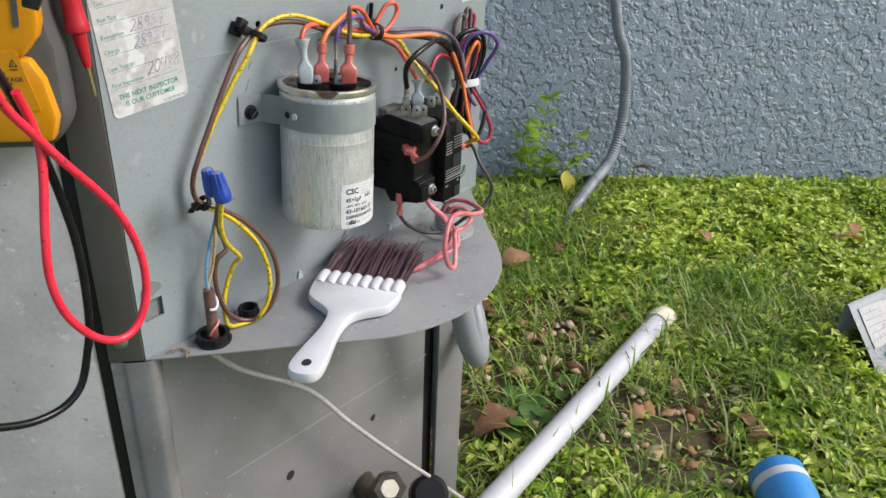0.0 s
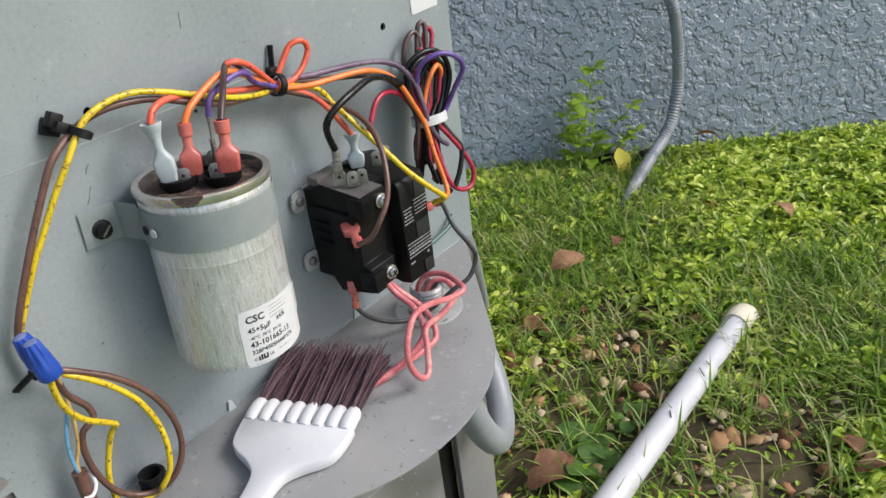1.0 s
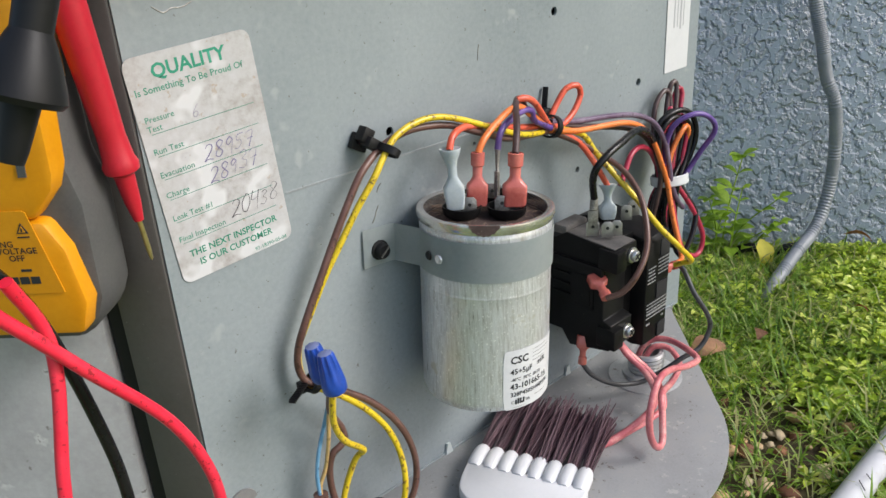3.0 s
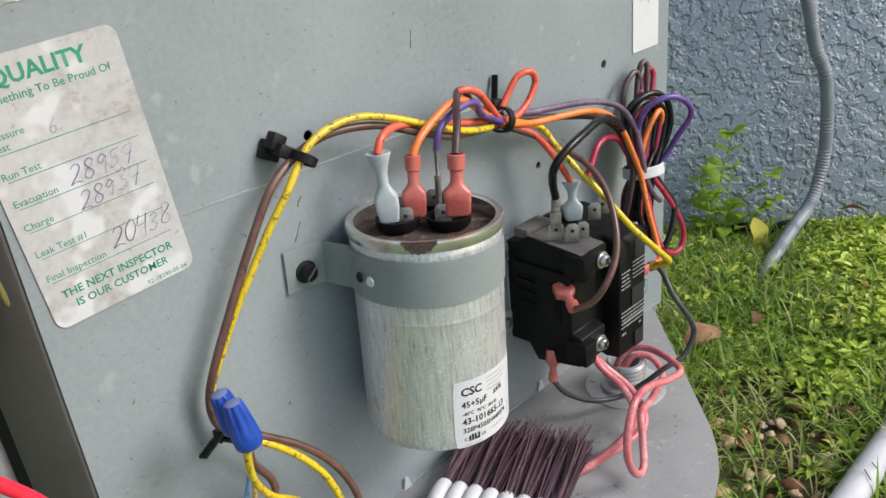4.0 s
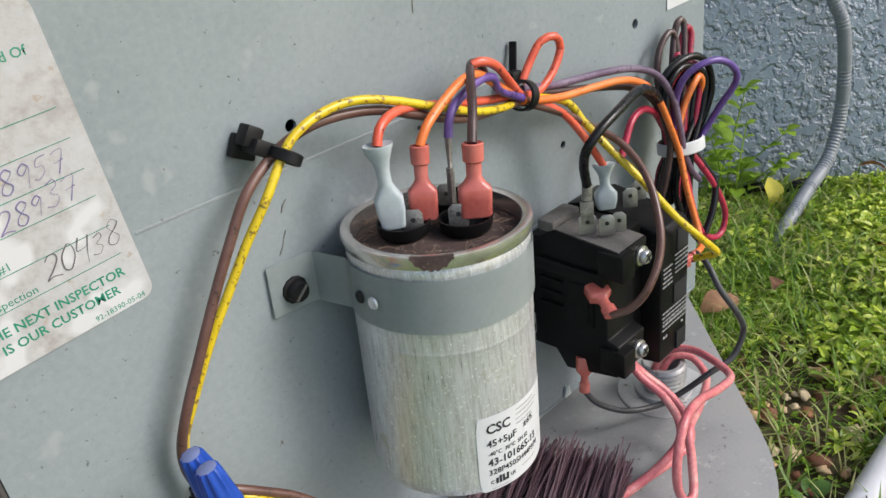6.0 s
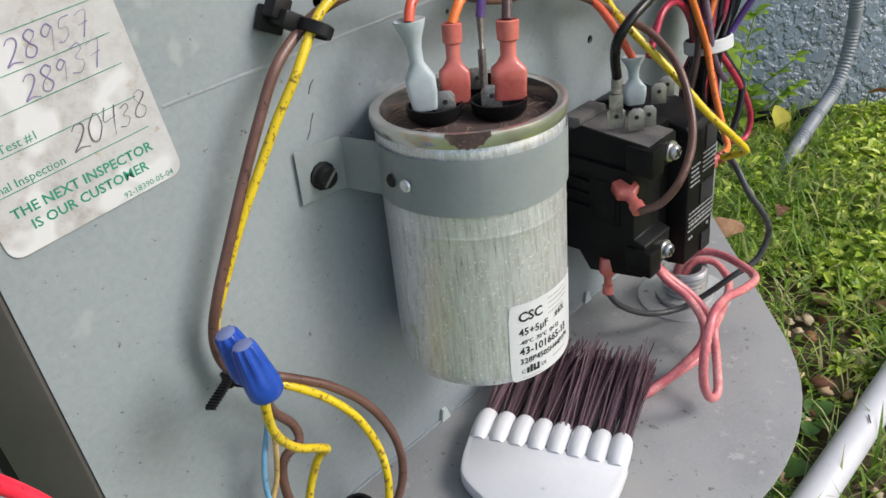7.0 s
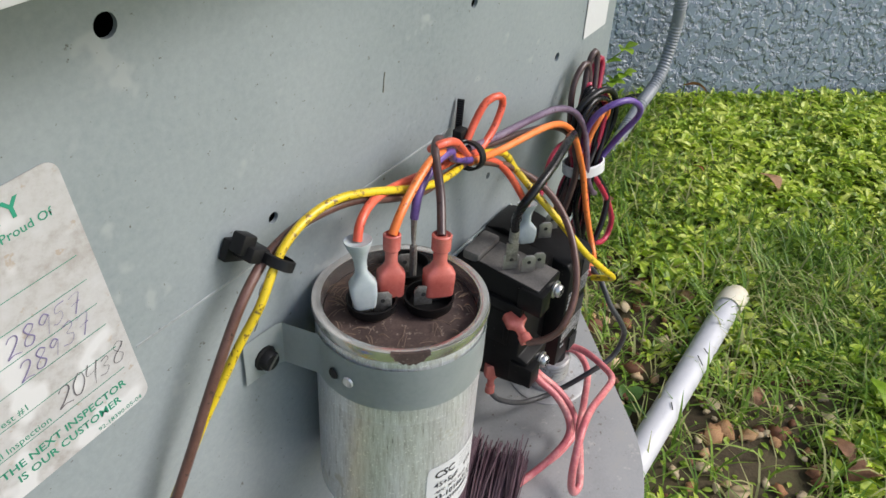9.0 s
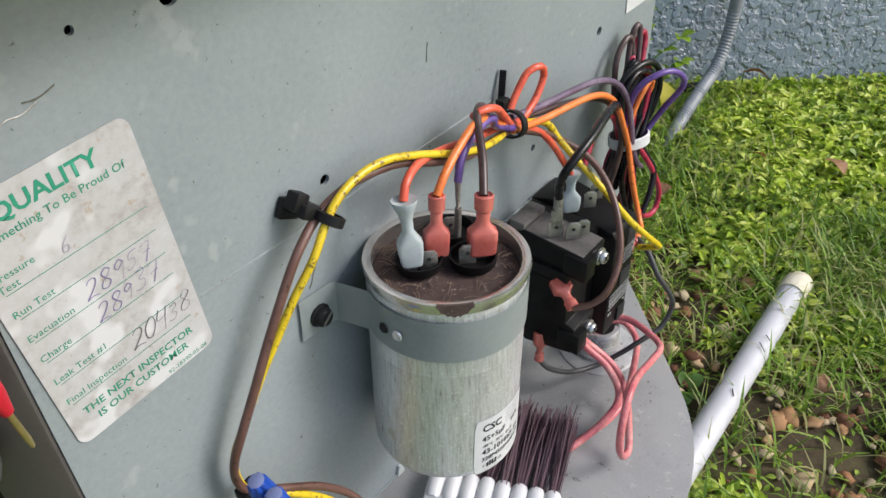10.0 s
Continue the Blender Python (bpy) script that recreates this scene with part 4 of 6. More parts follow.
wire([(0.0984, -0.0160, 0.5726), (0.1193, -0.0160, 0.5675), (0.1410, -0.0180, 0.5656), (0.1562, -0.0195, 0.5638), (0.1693, -0.0205, 0.5588), (0.1800, -0.0215, 0.5492), (0.1894, -0.0225, 0.5328), (0.1957, -0.0235, 0.5182), (0.1955, -0.0280, 0.5009), (0.1952, -0.0340, 0.4830), (0.1897, -0.0390, 0.4780), (0.1771, -0.0420, 0.4803)],
     "orange", "orange wire running to the contactor")
wire([(0.1032, -0.0120, 0.5749), (0.1239, -0.0125, 0.5709), (0.1508, -0.0140, 0.5678), (0.1719, -0.0150, 0.5638), (0.1855, -0.0180, 0.5572), (0.1946, -0.0205, 0.5443), (0.1972, -0.0225, 0.5310), (0.1997, -0.0240, 0.5170), (0.2048, -0.0250, 0.5066), (0.2133, -0.0240, 0.4995)],
     "violet", "faded violet wire looping in the control box")
wire([(0.1996, -0.0180, 0.5284), (0.1959, -0.0210, 0.5440), (0.1957, -0.0250, 0.5542), (0.2003, -0.0300, 0.5592), (0.2085, -0.0345, 0.5595), (0.2173, -0.0368, 0.5538), (0.2210, -0.0362, 0.5463), (0.2190, -0.0300, 0.5347), (0.2167, -0.0250, 0.5242), (0.2107, -0.0210, 0.5134)],
     "purple", "purple wire looping in the control box")
wire([(0.1036, -0.0115, 0.5732), (0.1243, -0.0120, 0.5679), (0.1433, -0.0130, 0.5636), (0.1662, -0.0155, 0.5576), (0.1804, -0.0180, 0.5489), (0.1890, -0.0195, 0.5355), (0.1925, -0.0205, 0.5224), (0.1908, -0.0195, 0.5072), (0.1898, -0.0180, 0.4977)],
     "maroon", "dark brown wire looping in the control box")
wire([(0.1018, -0.0130, 0.5720), (0.1188, -0.0160, 0.5625), (0.1271, -0.0190, 0.5523), (0.1324, -0.0220, 0.5420), (0.1353, -0.0240, 0.5356)],
     "red", "red wire running to the contactor")
wire([(0.1018, -0.0130, 0.5727), (0.1236, -0.0155, 0.5646), (0.1305, -0.0190, 0.5545), (0.1346, -0.0280, 0.5434), (0.1387, -0.0400, 0.5306), (0.1460, -0.0500, 0.5150), (0.1539, -0.0570, 0.5036), (0.1640, -0.0595, 0.4927), (0.1646, -0.0550, 0.4897), (0.1654, -0.0490, 0.4862)],
     "yellow", "yellow wire running to the contactor")
wire([(0.1011, -0.0135, 0.5710), (0.1188, -0.0160, 0.5620), (0.1332, -0.0200, 0.5525), (0.1377, -0.0320, 0.5447), (0.1337, -0.0450, 0.5352), (0.1258, -0.0550, 0.5229), (0.1187, -0.0595, 0.5120), (0.1097, -0.0600, 0.5025), (0.1075, -0.0540, 0.4933), (0.1054, -0.0470, 0.4889)],
     "brown", "brown wire running to the contactor")
wire([(0.1929, -0.0170, 0.5384), (0.1734, -0.0240, 0.5536), (0.1490, -0.0325, 0.5638), (0.1295, -0.0360, 0.5626), (0.1163, -0.0360, 0.5585), (0.1107, -0.0340, 0.5524), (0.1129, -0.0310, 0.5445), (0.1177, -0.0286, 0.5344)],
     "black", "black wire running to the contactor", 0.0019)
wire([(0.1928, -0.0170, 0.5309), (0.1837, -0.0180, 0.5410), (0.1706, -0.0200, 0.5471), (0.1606, -0.0210, 0.5454), (0.1543, -0.0220, 0.5385), (0.1485, -0.0230, 0.5315)],
     "crimson", "crimson wire running to the contactor")
wire([(0.1984, -0.0160, 0.5038), (0.1995, -0.0140, 0.5222), (0.2004, -0.0095, 0.5458), (0.2032, -0.0075, 0.5597), (0.2089, -0.0075, 0.5670), (0.2145, -0.0080, 0.5681), (0.2156, -0.0100, 0.5598), (0.2092, -0.0140, 0.5409), (0.2015, -0.0175, 0.5190), (0.1985, -0.0180, 0.4977)],
     "maroon", "dark brown wire coiled in the tied bundle")
wire([(0.2002, -0.0190, 0.5166), (0.2081, -0.0120, 0.5440), (0.2147, -0.0085, 0.5628), (0.2179, -0.0085, 0.5717), (0.2220, -0.0090, 0.5712), (0.2199, -0.0110, 0.5618), (0.2103, -0.0160, 0.5408), (0.2045, -0.0190, 0.5183), (0.2003, -0.0210, 0.4911)],
     "maroon", "dark brown wire coiled in the tied bundle")
wire([(0.2008, -0.0220, 0.5074), (0.2075, -0.0185, 0.5235), (0.2138, -0.0155, 0.5428), (0.2224, -0.0125, 0.5568), (0.2262, -0.0108, 0.5647), (0.2236, -0.0100, 0.5685), (0.2196, -0.0095, 0.5617), (0.2116, -0.0125, 0.5431), (0.2023, -0.0170, 0.5218), (0.1974, -0.0180, 0.4949)],
     "crimson", "crimson wire coiled in the tied bundle")
wire([(0.1974, -0.0180, 0.4916), (0.1977, -0.0185, 0.5188), (0.1937, -0.0155, 0.5410), (0.1953, -0.0155, 0.5532), (0.2033, -0.0180, 0.5583), (0.2135, -0.0205, 0.5586), (0.2221, -0.0220, 0.5519), (0.2238, -0.0232, 0.5410), (0.2196, -0.0225, 0.5298), (0.2131, -0.0205, 0.5173), (0.2157, -0.0245, 0.5066), (0.2209, -0.0285, 0.4951), (0.2155, -0.0305, 0.4835), (0.2079, -0.0310, 0.4745)],
     "black", "black wire coiled in the tied bundle", 0.0017)
wire([(0.2083, -0.0180, 0.5263), (0.2082, -0.0215, 0.5159), (0.2141, -0.0255, 0.5051), (0.2213, -0.0290, 0.4924), (0.2267, -0.0314, 0.4784), (0.2240, -0.0318, 0.4692), (0.2163, -0.0314, 0.4684), (0.2073, -0.0300, 0.4745), (0.2032, -0.0275, 0.4866), (0.2023, -0.0245, 0.5009), (0.2032, -0.0205, 0.5158), (0.2077, -0.0170, 0.5325)],
     "crimson", "crimson wire coiled in the tied bundle")
wire([(0.1983, -0.0160, 0.4941), (0.1972, -0.0175, 0.5173), (0.1972, -0.0135, 0.5367), (0.2052, -0.0145, 0.5504), (0.2158, -0.0175, 0.5545), (0.2209, -0.0195, 0.5459), (0.2151, -0.0192, 0.5275), (0.2043, -0.0205, 0.5155), (0.1981, -0.0210, 0.4985), (0.1978, -0.0240, 0.4829)],
     "crimson", "crimson wire coiled in the tied bundle")
wire([(0.1982, -0.0140, 0.4970), (0.1985, -0.0160, 0.5166), (0.2009, -0.0145, 0.5342), (0.2089, -0.0155, 0.5466), (0.2164, -0.0175, 0.5508), (0.2194, -0.0205, 0.5404), (0.2129, -0.0205, 0.5284), (0.2008, -0.0220, 0.5169), (0.1954, -0.0220, 0.4997), (0.1979, -0.0260, 0.4800)],
     "black", "black wire coiled in the tied bundle")
wire([(0.1975, -0.0200, 0.5207), (0.2039, -0.0200, 0.5365), (0.2088, -0.0215, 0.5455), (0.2153, -0.0215, 0.5491), (0.2193, -0.0205, 0.5419), (0.2130, -0.0185, 0.5243)],
     "orange", "orange wire coiled in the tied bundle")
wire([(0.2135, -0.0140, 0.5427), (0.2206, -0.0170, 0.5472), (0.2244, -0.0195, 0.5410), (0.2199, -0.0190, 0.5292), (0.2109, -0.0185, 0.5155), (0.2052, -0.0200, 0.4990), (0.2052, -0.0250, 0.4768), (0.2050, -0.0300, 0.4713)],
     "black", "black wire coiled in the tied bundle")
for k, colour in enumerate(("black", "crimson", "black", "maroon", "black", "crimson")):
    q, u = 0.0017 * (k - 2.5), 0.0012 * (k % 3)
    wire([(0.1965 + u, -0.0120 + q * 0.5, 0.4830), (0.1970 + u, -0.0150 + q, 0.5050), (0.2010 + u + q, -0.0165 + q, 0.5185), (0.2000 + q * 2, -0.0150 + q, 0.5370), (0.2030 + q * 2, -0.0140 + q, 0.5500 + u), (0.2100 + q, -0.0150 + q, 0.5560 + u),
          (0.2160 - q, -0.0170 + q, 0.5480 - u), (0.2130 - q, -0.0180 + q, 0.5330), (0.2065 + u, -0.0195 + q, 0.5180), (0.2040 + u, -0.0200 + q, 0.5030), (0.2060 + u + q, -0.0215 + q, 0.4880), (0.2010 + u, -0.0220 + q, 0.4780)],
         colour, {"black": "black wire packed in the tied bundle", "crimson": "crimson wire packed in the tied bundle", "maroon": "dark brown wire packed in the tied bundle"}[colour])
wire([(0.1775, -0.0430, 0.4813), (0.1709, -0.0520, 0.4812), (0.1680, -0.0600, 0.4723), (0.1717, -0.0668, 0.4601), (0.1747, -0.0682, 0.4499), (0.1691, -0.0664, 0.4389), (0.1591, -0.0610, 0.4338), (0.1513, -0.0530, 0.4250), (0.1430, -0.0450, 0.4187), (0.1284, -0.0380, 0.4218), (0.1165, -0.0315, 0.4305), (0.1107, -0.0284, 0.4399)],
     "greyblack", "thin dark grey wire looping in the control box", 0.0014)
wire([(0.1250, -0.0400, 0.4540), (0.1273, -0.0460, 0.4450), (0.1289, -0.0560, 0.4381), (0.1243, -0.0660, 0.4326), (0.1186, -0.0690, 0.4261), (0.1062, -0.0660, 0.4194), (0.0951, -0.0610, 0.4143), (0.0839, -0.0570, 0.4123)],
     "pink", "faded pink wire curling over the tray", 0.0018)
wire([(0.1305, -0.0380, 0.4487), (0.1340, -0.0440, 0.4409), (0.1369, -0.0530, 0.4339), (0.1357, -0.0620, 0.4274), (0.1311, -0.0680, 0.4195), (0.1173, -0.0680, 0.4182), (0.1044, -0.0640, 0.4156), (0.0942, -0.0600, 0.4124), (0.0853, -0.0565, 0.4122)],
     "pink", "faded pink wire curling over the tray", 0.0018)
wire([(0.1568, -0.0340, 0.4233), (0.1565, -0.0370, 0.4327), (0.1609, -0.0420, 0.4382), (0.1640, -0.0510, 0.4392), (0.1595, -0.0650, 0.4402), (0.1538, -0.0734, 0.4406), (0.1400, -0.0750, 0.4438), (0.1193, -0.0770, 0.4521), (0.1038, -0.0800, 0.4548), (0.0933, -0.0830, 0.4456), (0.0913, -0.0845, 0.4330), (0.0974, -0.0846, 0.4207), (0.1041, -0.0842, 0.4191), (0.1116, -0.0790, 0.4289), (0.1182, -0.0740, 0.4367), (0.1413, -0.0660, 0.4291), (0.1663, -0.0560, 0.4244), (0.1713, -0.0460, 0.4286), (0.1672, -0.0380, 0.4284), (0.1627, -0.0350, 0.4215)],
     "pink", "faded pink wire curling over the tray", 0.0018)
wire([(-0.0561, -0.0120, 0.3993), (-0.0351, -0.0140, 0.3753), (0.0162, -0.0200, 0.3312), (0.0548, -0.0250, 0.2783), (0.1059, -0.0300, 0.2120), (0.1604, -0.0350, 0.1446), (0.2169, -0.0400, 0.0738), (0.3016, -0.0450, -0.0308)],
     "greycable", "grey low-voltage cable hanging below the tray", 0.0019)
wire([(0.2342, -0.0030, 0.4350), (0.2263, -0.0060, 0.4307), (0.2099, -0.0060, 0.4278), (0.1988, -0.0060, 0.4269), (0.1831, -0.0150, 0.4247), (0.1710, -0.0300, 0.4272)],
     "darkgreen", "dusty green earth wire screwed to the panel")
# ---- ties ----
def tie_ring(p, d, rx, ry, w, label, material):
    m = toward(p, d)
    pts = [m @ Vector((rx * math.cos(a), ry * math.sin(a), 0)) for a in [2 * math.pi * i / 20 for i in range(20)]]
    bm = bmesh.new()
    ax = Vector(d).normalized()
    c = Vector(p)
    rows = []
    for q in pts:
        o = (q - c).normalized() * 0.0009
        rows.append([bm.verts.new(v) for v in (q - ax * w, q + ax * w, q + o + ax * w * 0.8, q + o - ax * w * 0.8)])
    for i in range(20):
        a, b = rows[i], rows[(i + 1) % 20]
        for k in range(4):
            bm.faces.new((a[k], a[(k + 1) % 4], b[(k + 1) % 4], b[k]))
    return part("loop", bm, material, None)


def cable_tie(label, p, d, rx, ry, w, head, tail, material):
    e = thing("cable_tie", label, "cable tie", p)
    ring = tie_ring(p, d, rx, ry, w, "", material)
    ring.parent = e
    ring.matrix_parent_inverse = Matrix.Translation(p).inverted()
    if head:
        part("head", box(0.0050, 0.0042, 0.0046, toward(head[0], head[1]), 0.0006), material, e)
    if tail:
        part("tail", box(0.0028, 0.0011, (Vector(tail[1]) - Vector(tail[0])).length, toward((Vector(tail[0]) + Vector(tail[1])) / 2, Vector(tail[1]) - Vector(tail[0])), 0.0003), material, e)
        dd = Vector(tail[1]) - Vector(tail[0])
        part("teeth", join(*[box(0.0026, 0.0018, 0.0004, toward(Vector(tail[0]) + dd * f, dd)) for f in [0.1 + 0.85 * i / 11 for i in range(12)]]), material, e)
    return e


cable_tie("black cable tie gathering the wires above the capacitor", (0.1012, -0.0140, 0.5735), (0.93, 0.0, -0.30), 0.0056, 0.0048, 0.0020,
          ((0.1060, -0.0060, 0.5780), (0, 0, 1)), ((0.1085, -0.0035, 0.5780), (0.1115, -0.0022, 0.5895)), M_RUBBER)
cable_tie("white cable tie round the coiled wire bundle", (0.2055, -0.0185, 0.5185), (0.05, 0.15, 1.0), 0.0108, 0.0088, 0.0030, None, None, M_LABEL)
cable_tie("black cable tie holding the yellow and brown wires", (0.0, -0.0125, 0.5865), (0.62, 0.0, 0.78), 0.0052, 0.0036, 0.0018, None, None, M_RUBBER)
cable_tie("black cable tie with its cut tail sticking out", (-0.0480, -0.0105, 0.4985), (0.75, -0.1, -0.65), 0.0040, 0.0036, 0.0018,
          ((-0.0505, -0.0070, 0.4965), (0, -1, 0)), ((-0.0500, -0.0085, 0.4990), (-0.0640, -0.0190, 0.5010)), M_RUBBER)
clip = thing("cable_mount", "black plastic push-in cable mount on the panel", "cable mount", (-0.006, 0, 0.588))
part("base", box(0.008, 0.0030, 0.007, Matrix.Translation((-0.0062, -0.0018, 0.5895)) @ Matrix.Rotation(0.5, 4, "Y"), 0.0006), M_RUBBER, clip)
part("jaw", box(0.009, 0.0075, 0.0046, Matrix.Translation((-0.0035, -0.0070, 0.5890)) @ Matrix.Rotation(0.6, 4, "Y"), 0.0008), M_RUBBER, clip)
part("wing", box(0.0056, 0.0052, 0.0062, Matrix.Translation((-0.0055, -0.0055, 0.5930)) @ Matrix.Rotation(0.6, 4, "Y"), 0.0008), M_RUBBER, clip)

# ---- wire nuts ----
def wire_nut(tip, base, label):
    tip, base = Vector(tip), Vector(base)
    n = (tip - base).length
    e = thing("wire_nut", label, "wire connector", base, "blue wire nuts")
    m = toward(base, tip - base)
    bm = bmesh.new()
    S = 36
    rings = []
    for z, r, f in ((0, 0.0042, 0.0), (0.05, 0.0047, 0.0), (0.22, 0.0048, 0.0), (0.30, 0.0047, 0.3), (0.5, 0.0043, 0.7), (0.8, 0.0037, 1.0), (0.96, 0.0033, 1.0), (1.0, 0.0029, 0.5)):
        rings.append([bm.verts.new(m @ Vector(((r - f * 0.0006 * (k % 4 < 2)) * math.cos(2 * math.pi * k / S), (r - f * 0.0006 * (k % 4 < 2)) * math.sin(2 * math.pi * k / S), z * n))) for k in range(S)])
    for a, b in zip(rings, rings[1:]):
        for k in range(S):
            bm.faces.new((a[k], a[(k + 1) % S], b[(k + 1) % S], b[k]))
    bm.faces.new(rings[0][::-1])
    bm.faces.new(rings[-1])
    part("shell", bm, M_NUT, e)
    part("tip", lathe([(0, 0.0004), (0.0018, 0.0005), (0.0027, 0.0)], 12, m @ Matrix.Translation((0, 0, n))), M_NUTTIP, e)


wire_nut((-0.0562, -0.0350, 0.5262), (-0.0545, -0.0368, 0.5095), "ribbed blue wire nut with a worn pale tip")
wire_nut((-0.0562, -0.0270, 0.5262), (-0.0535, -0.0280, 0.5110), "ribbed blue wire nut behind another one")

# ---- grommets, fitting ----
def grommet(x, y, r, h, label):
    e = thing("grommet", label, "grommet", (x, y, TRAY), "tray grommets")
    part("ring", lathe([(r * 0.7, 0), (r * 1.05, 0), (r * 1.12, 0.0015), (r * 1.0, h * 0.35), (r, h), (r * 0.78, h), (r * 0.72, h * 0.5), (r * 0.7, 0)], 24, Matrix.Translation((x, y, TRAY))), M_RUBBER, e)
    part("throat", lathe([(0, 0.0004), (r * 0.72, 0.0004)], 20, Matrix.Translation((x, y, TRAY))), M_DARK, e)
    for k in range(6):
        a = k * math.pi / 3
        part("rib", box(0.0012, 0.0022, h * 0.8, Matrix.Translation((x + r * 1.02 * math.cos(a), y + r * 1.02 * math.sin(a), TRAY + h * 0.5)) @ Matrix.Rotation(a, 4, "Z"), 0.0003), M_RUBBER, e)


grommet(-0.0245, -0.0125, 0.0062, 0.0085, "empty black rubber grommet in the tray")
grommet(-0.0560, -0.0155, 0.0100, 0.0060, "black rubber grommet with a cable through it")
single("cable_jacket", tube([(-0.0532, -0.0120, 0.4440), (-0.0540, -0.0130, 0.4300), (-0.0555, -0.0150, 0.4180), (-0.0560, -0.0155, 0.4020)], 0.0033, 12), WM["brown"], "brown cable jacket going down through the grommet", "cable")
single("cable_wrap", tube([(-0.0570, -0.0165, 0.4330), (-0.0535, -0.0175, 0.4325), (-0.0495, -0.0145, 0.4345), (-0.0490, -0.0110, 0.4390), (-0.0520, -0.0095, 0.4415)], 0.0009, 8), M_LABEL, "white thin wire looped round the cable", "wire")
single("cable_wrap", tube([(-0.0595, -0.0170, 0.4160), (-0.0585, -0.0190, 0.4200), (-0.0545, -0.0190, 0.4225), (-0.0515, -0.0160, 0.4230)], 0.0008, 8), WM["pink"], "pink thin wire at the grommet", "wire")
fit_e = thing("conduit_fitting", "zinc conduit fitting with a wide washer on the tray", "conduit fitting", (0.1635, -0.0355, TRAY))
fm = Matrix.Translation((0.1635, -0.0355, TRAY))
part("washer", lathe([(0, 0.0012), (0.020, 0.0012), (0.0215, 0.0006), (0.0215, 0.0)], 40, fm), M_ZINC, fit_e, "dull scratched washer")
part("thread", lathe([(0.0075, 0.002), (0.0075, 0.017), (0.0095, 0.017)] + [(0.0100 + 0.0006 * (k % 2), 0.0165 - 0.0012 * k) for k in range(11)] + [(0.0135, 0.0035), (0.0135, 0.0012)], 28, fm), M_ZINC, fit_e)
part("bore", lathe([(0, 0.004), (0.0075, 0.004)], 16, fm), M_DARK, fit_e)
single("ground_screw", lathe([(0, 0.003), (0.003, 0.003), (0.0036, 0.0015), (0.0036, 0)], 6, wall_frame(0.203, -0.0002, 0.4285)), M_STEEL, "hex screw for the green earth wire", "screw")
single("conduit", tube([(0.166, -0.041, 0.408), (0.170, -0.044, 0.36), (0.182, -0.048, 0.305), (0.205, -0.045, 0.268), (0.235, -0.028, 0.258), (0.258, -0.006, 0.275), (0.272, 0.022, 0.31), (0.290, 0.06, 0.36), (0.32, 0.085, 0.365), (0.40, 0.13, 0.30), (0.50, 0.20, 0.18), (0.62, 0.29, 0.03), (0.66, 0.32, -0.02)], 0.0104, 16, 0.006),
       M_CONDUIT, "grey flexible conduit bending away under the tray", "conduit")

rng = random.Random(31)
for k in range(9):
    x, y = -0.068 + rng.uniform(-0.010, 0.012), -0.006 - rng.uniform(0, 0.014)
    a = rng.uniform(0, 6.28)
    ln = rng.uniform(0.003, 0.008)
    single("dry_scrap", tube([(x, y, TRAY + 0.0008), (x + ln * 0.5 * math.cos(a), y + ln * 0.5 * math.sin(a), TRAY + 0.0016), (x + ln * math.cos(a + 0.4), y + ln * math.sin(a + 0.4), TRAY + 0.0008)], rng.uniform(0.0003, 0.0008), 6, 0.001),
           M_STRAW, "scrap of dry brown plant matter on the tray", "debris", "scraps by the grommet")

# ---- stickers on the panel ----
def sticker(name, corners_at, w, h, rot, label, material, r):
    e = thing(name, label, "sticker", (corners_at[0], -0.0004, corners_at[1]))
    m = wall_frame(corners_at[0], -0.0003, corners_at[1]) @ Matrix.Rotation(radians(rot), 4, "Z")
    part("paper", prism(rounded(w, h, r), 0.0, 0.0002, m), material, e)
    return e, m @ Matrix.Translation((0, 0, 0.0003))


st, sm = sticker("inspection_sticker", (-0.0888, 0.5560), 0.0470, 0.0815, 4.4, "stained white quality inspection sticker with green print", M_STICKER, 0.0035)


def put(text, x, y, size, mat, bold=0.0, align="LEFT"):
    words(text, size, sm @ Matrix.Translation((x, y, 0)), mat, st, align=align, bold=bold)


put("QUALITY", 0.0226, 0.0735, 0.0066, M_GREENINK, 0.00018, "CENTER")
put("Is Something To Be Proud Of", 0.0218, 0.0690, 0.00335, M_GREENINK, 0.00002, "CENTER")
for i, (tx, yy) in enumerate((("Pressure", 0.0598), ("Test", 0.0566), ("Run Test", 0.0488), ("Evacuation", 0.0405), ("Charge", 0.0330), ("Leak Test #1", 0.0243), ("Final Inspection", 0.0160))):
    put(tx, 0.0024, yy, 0.0030, M_GREENINK)
    if tx != "Pressure":
        part("rule", prism([(0.0035, yy - 0.0009), (0.0430, yy - 0.0009), (0.0430, yy - 0.00074), (0.0035, yy - 0.00074)], 0, 0.00005, sm), M_GREENINK, st)
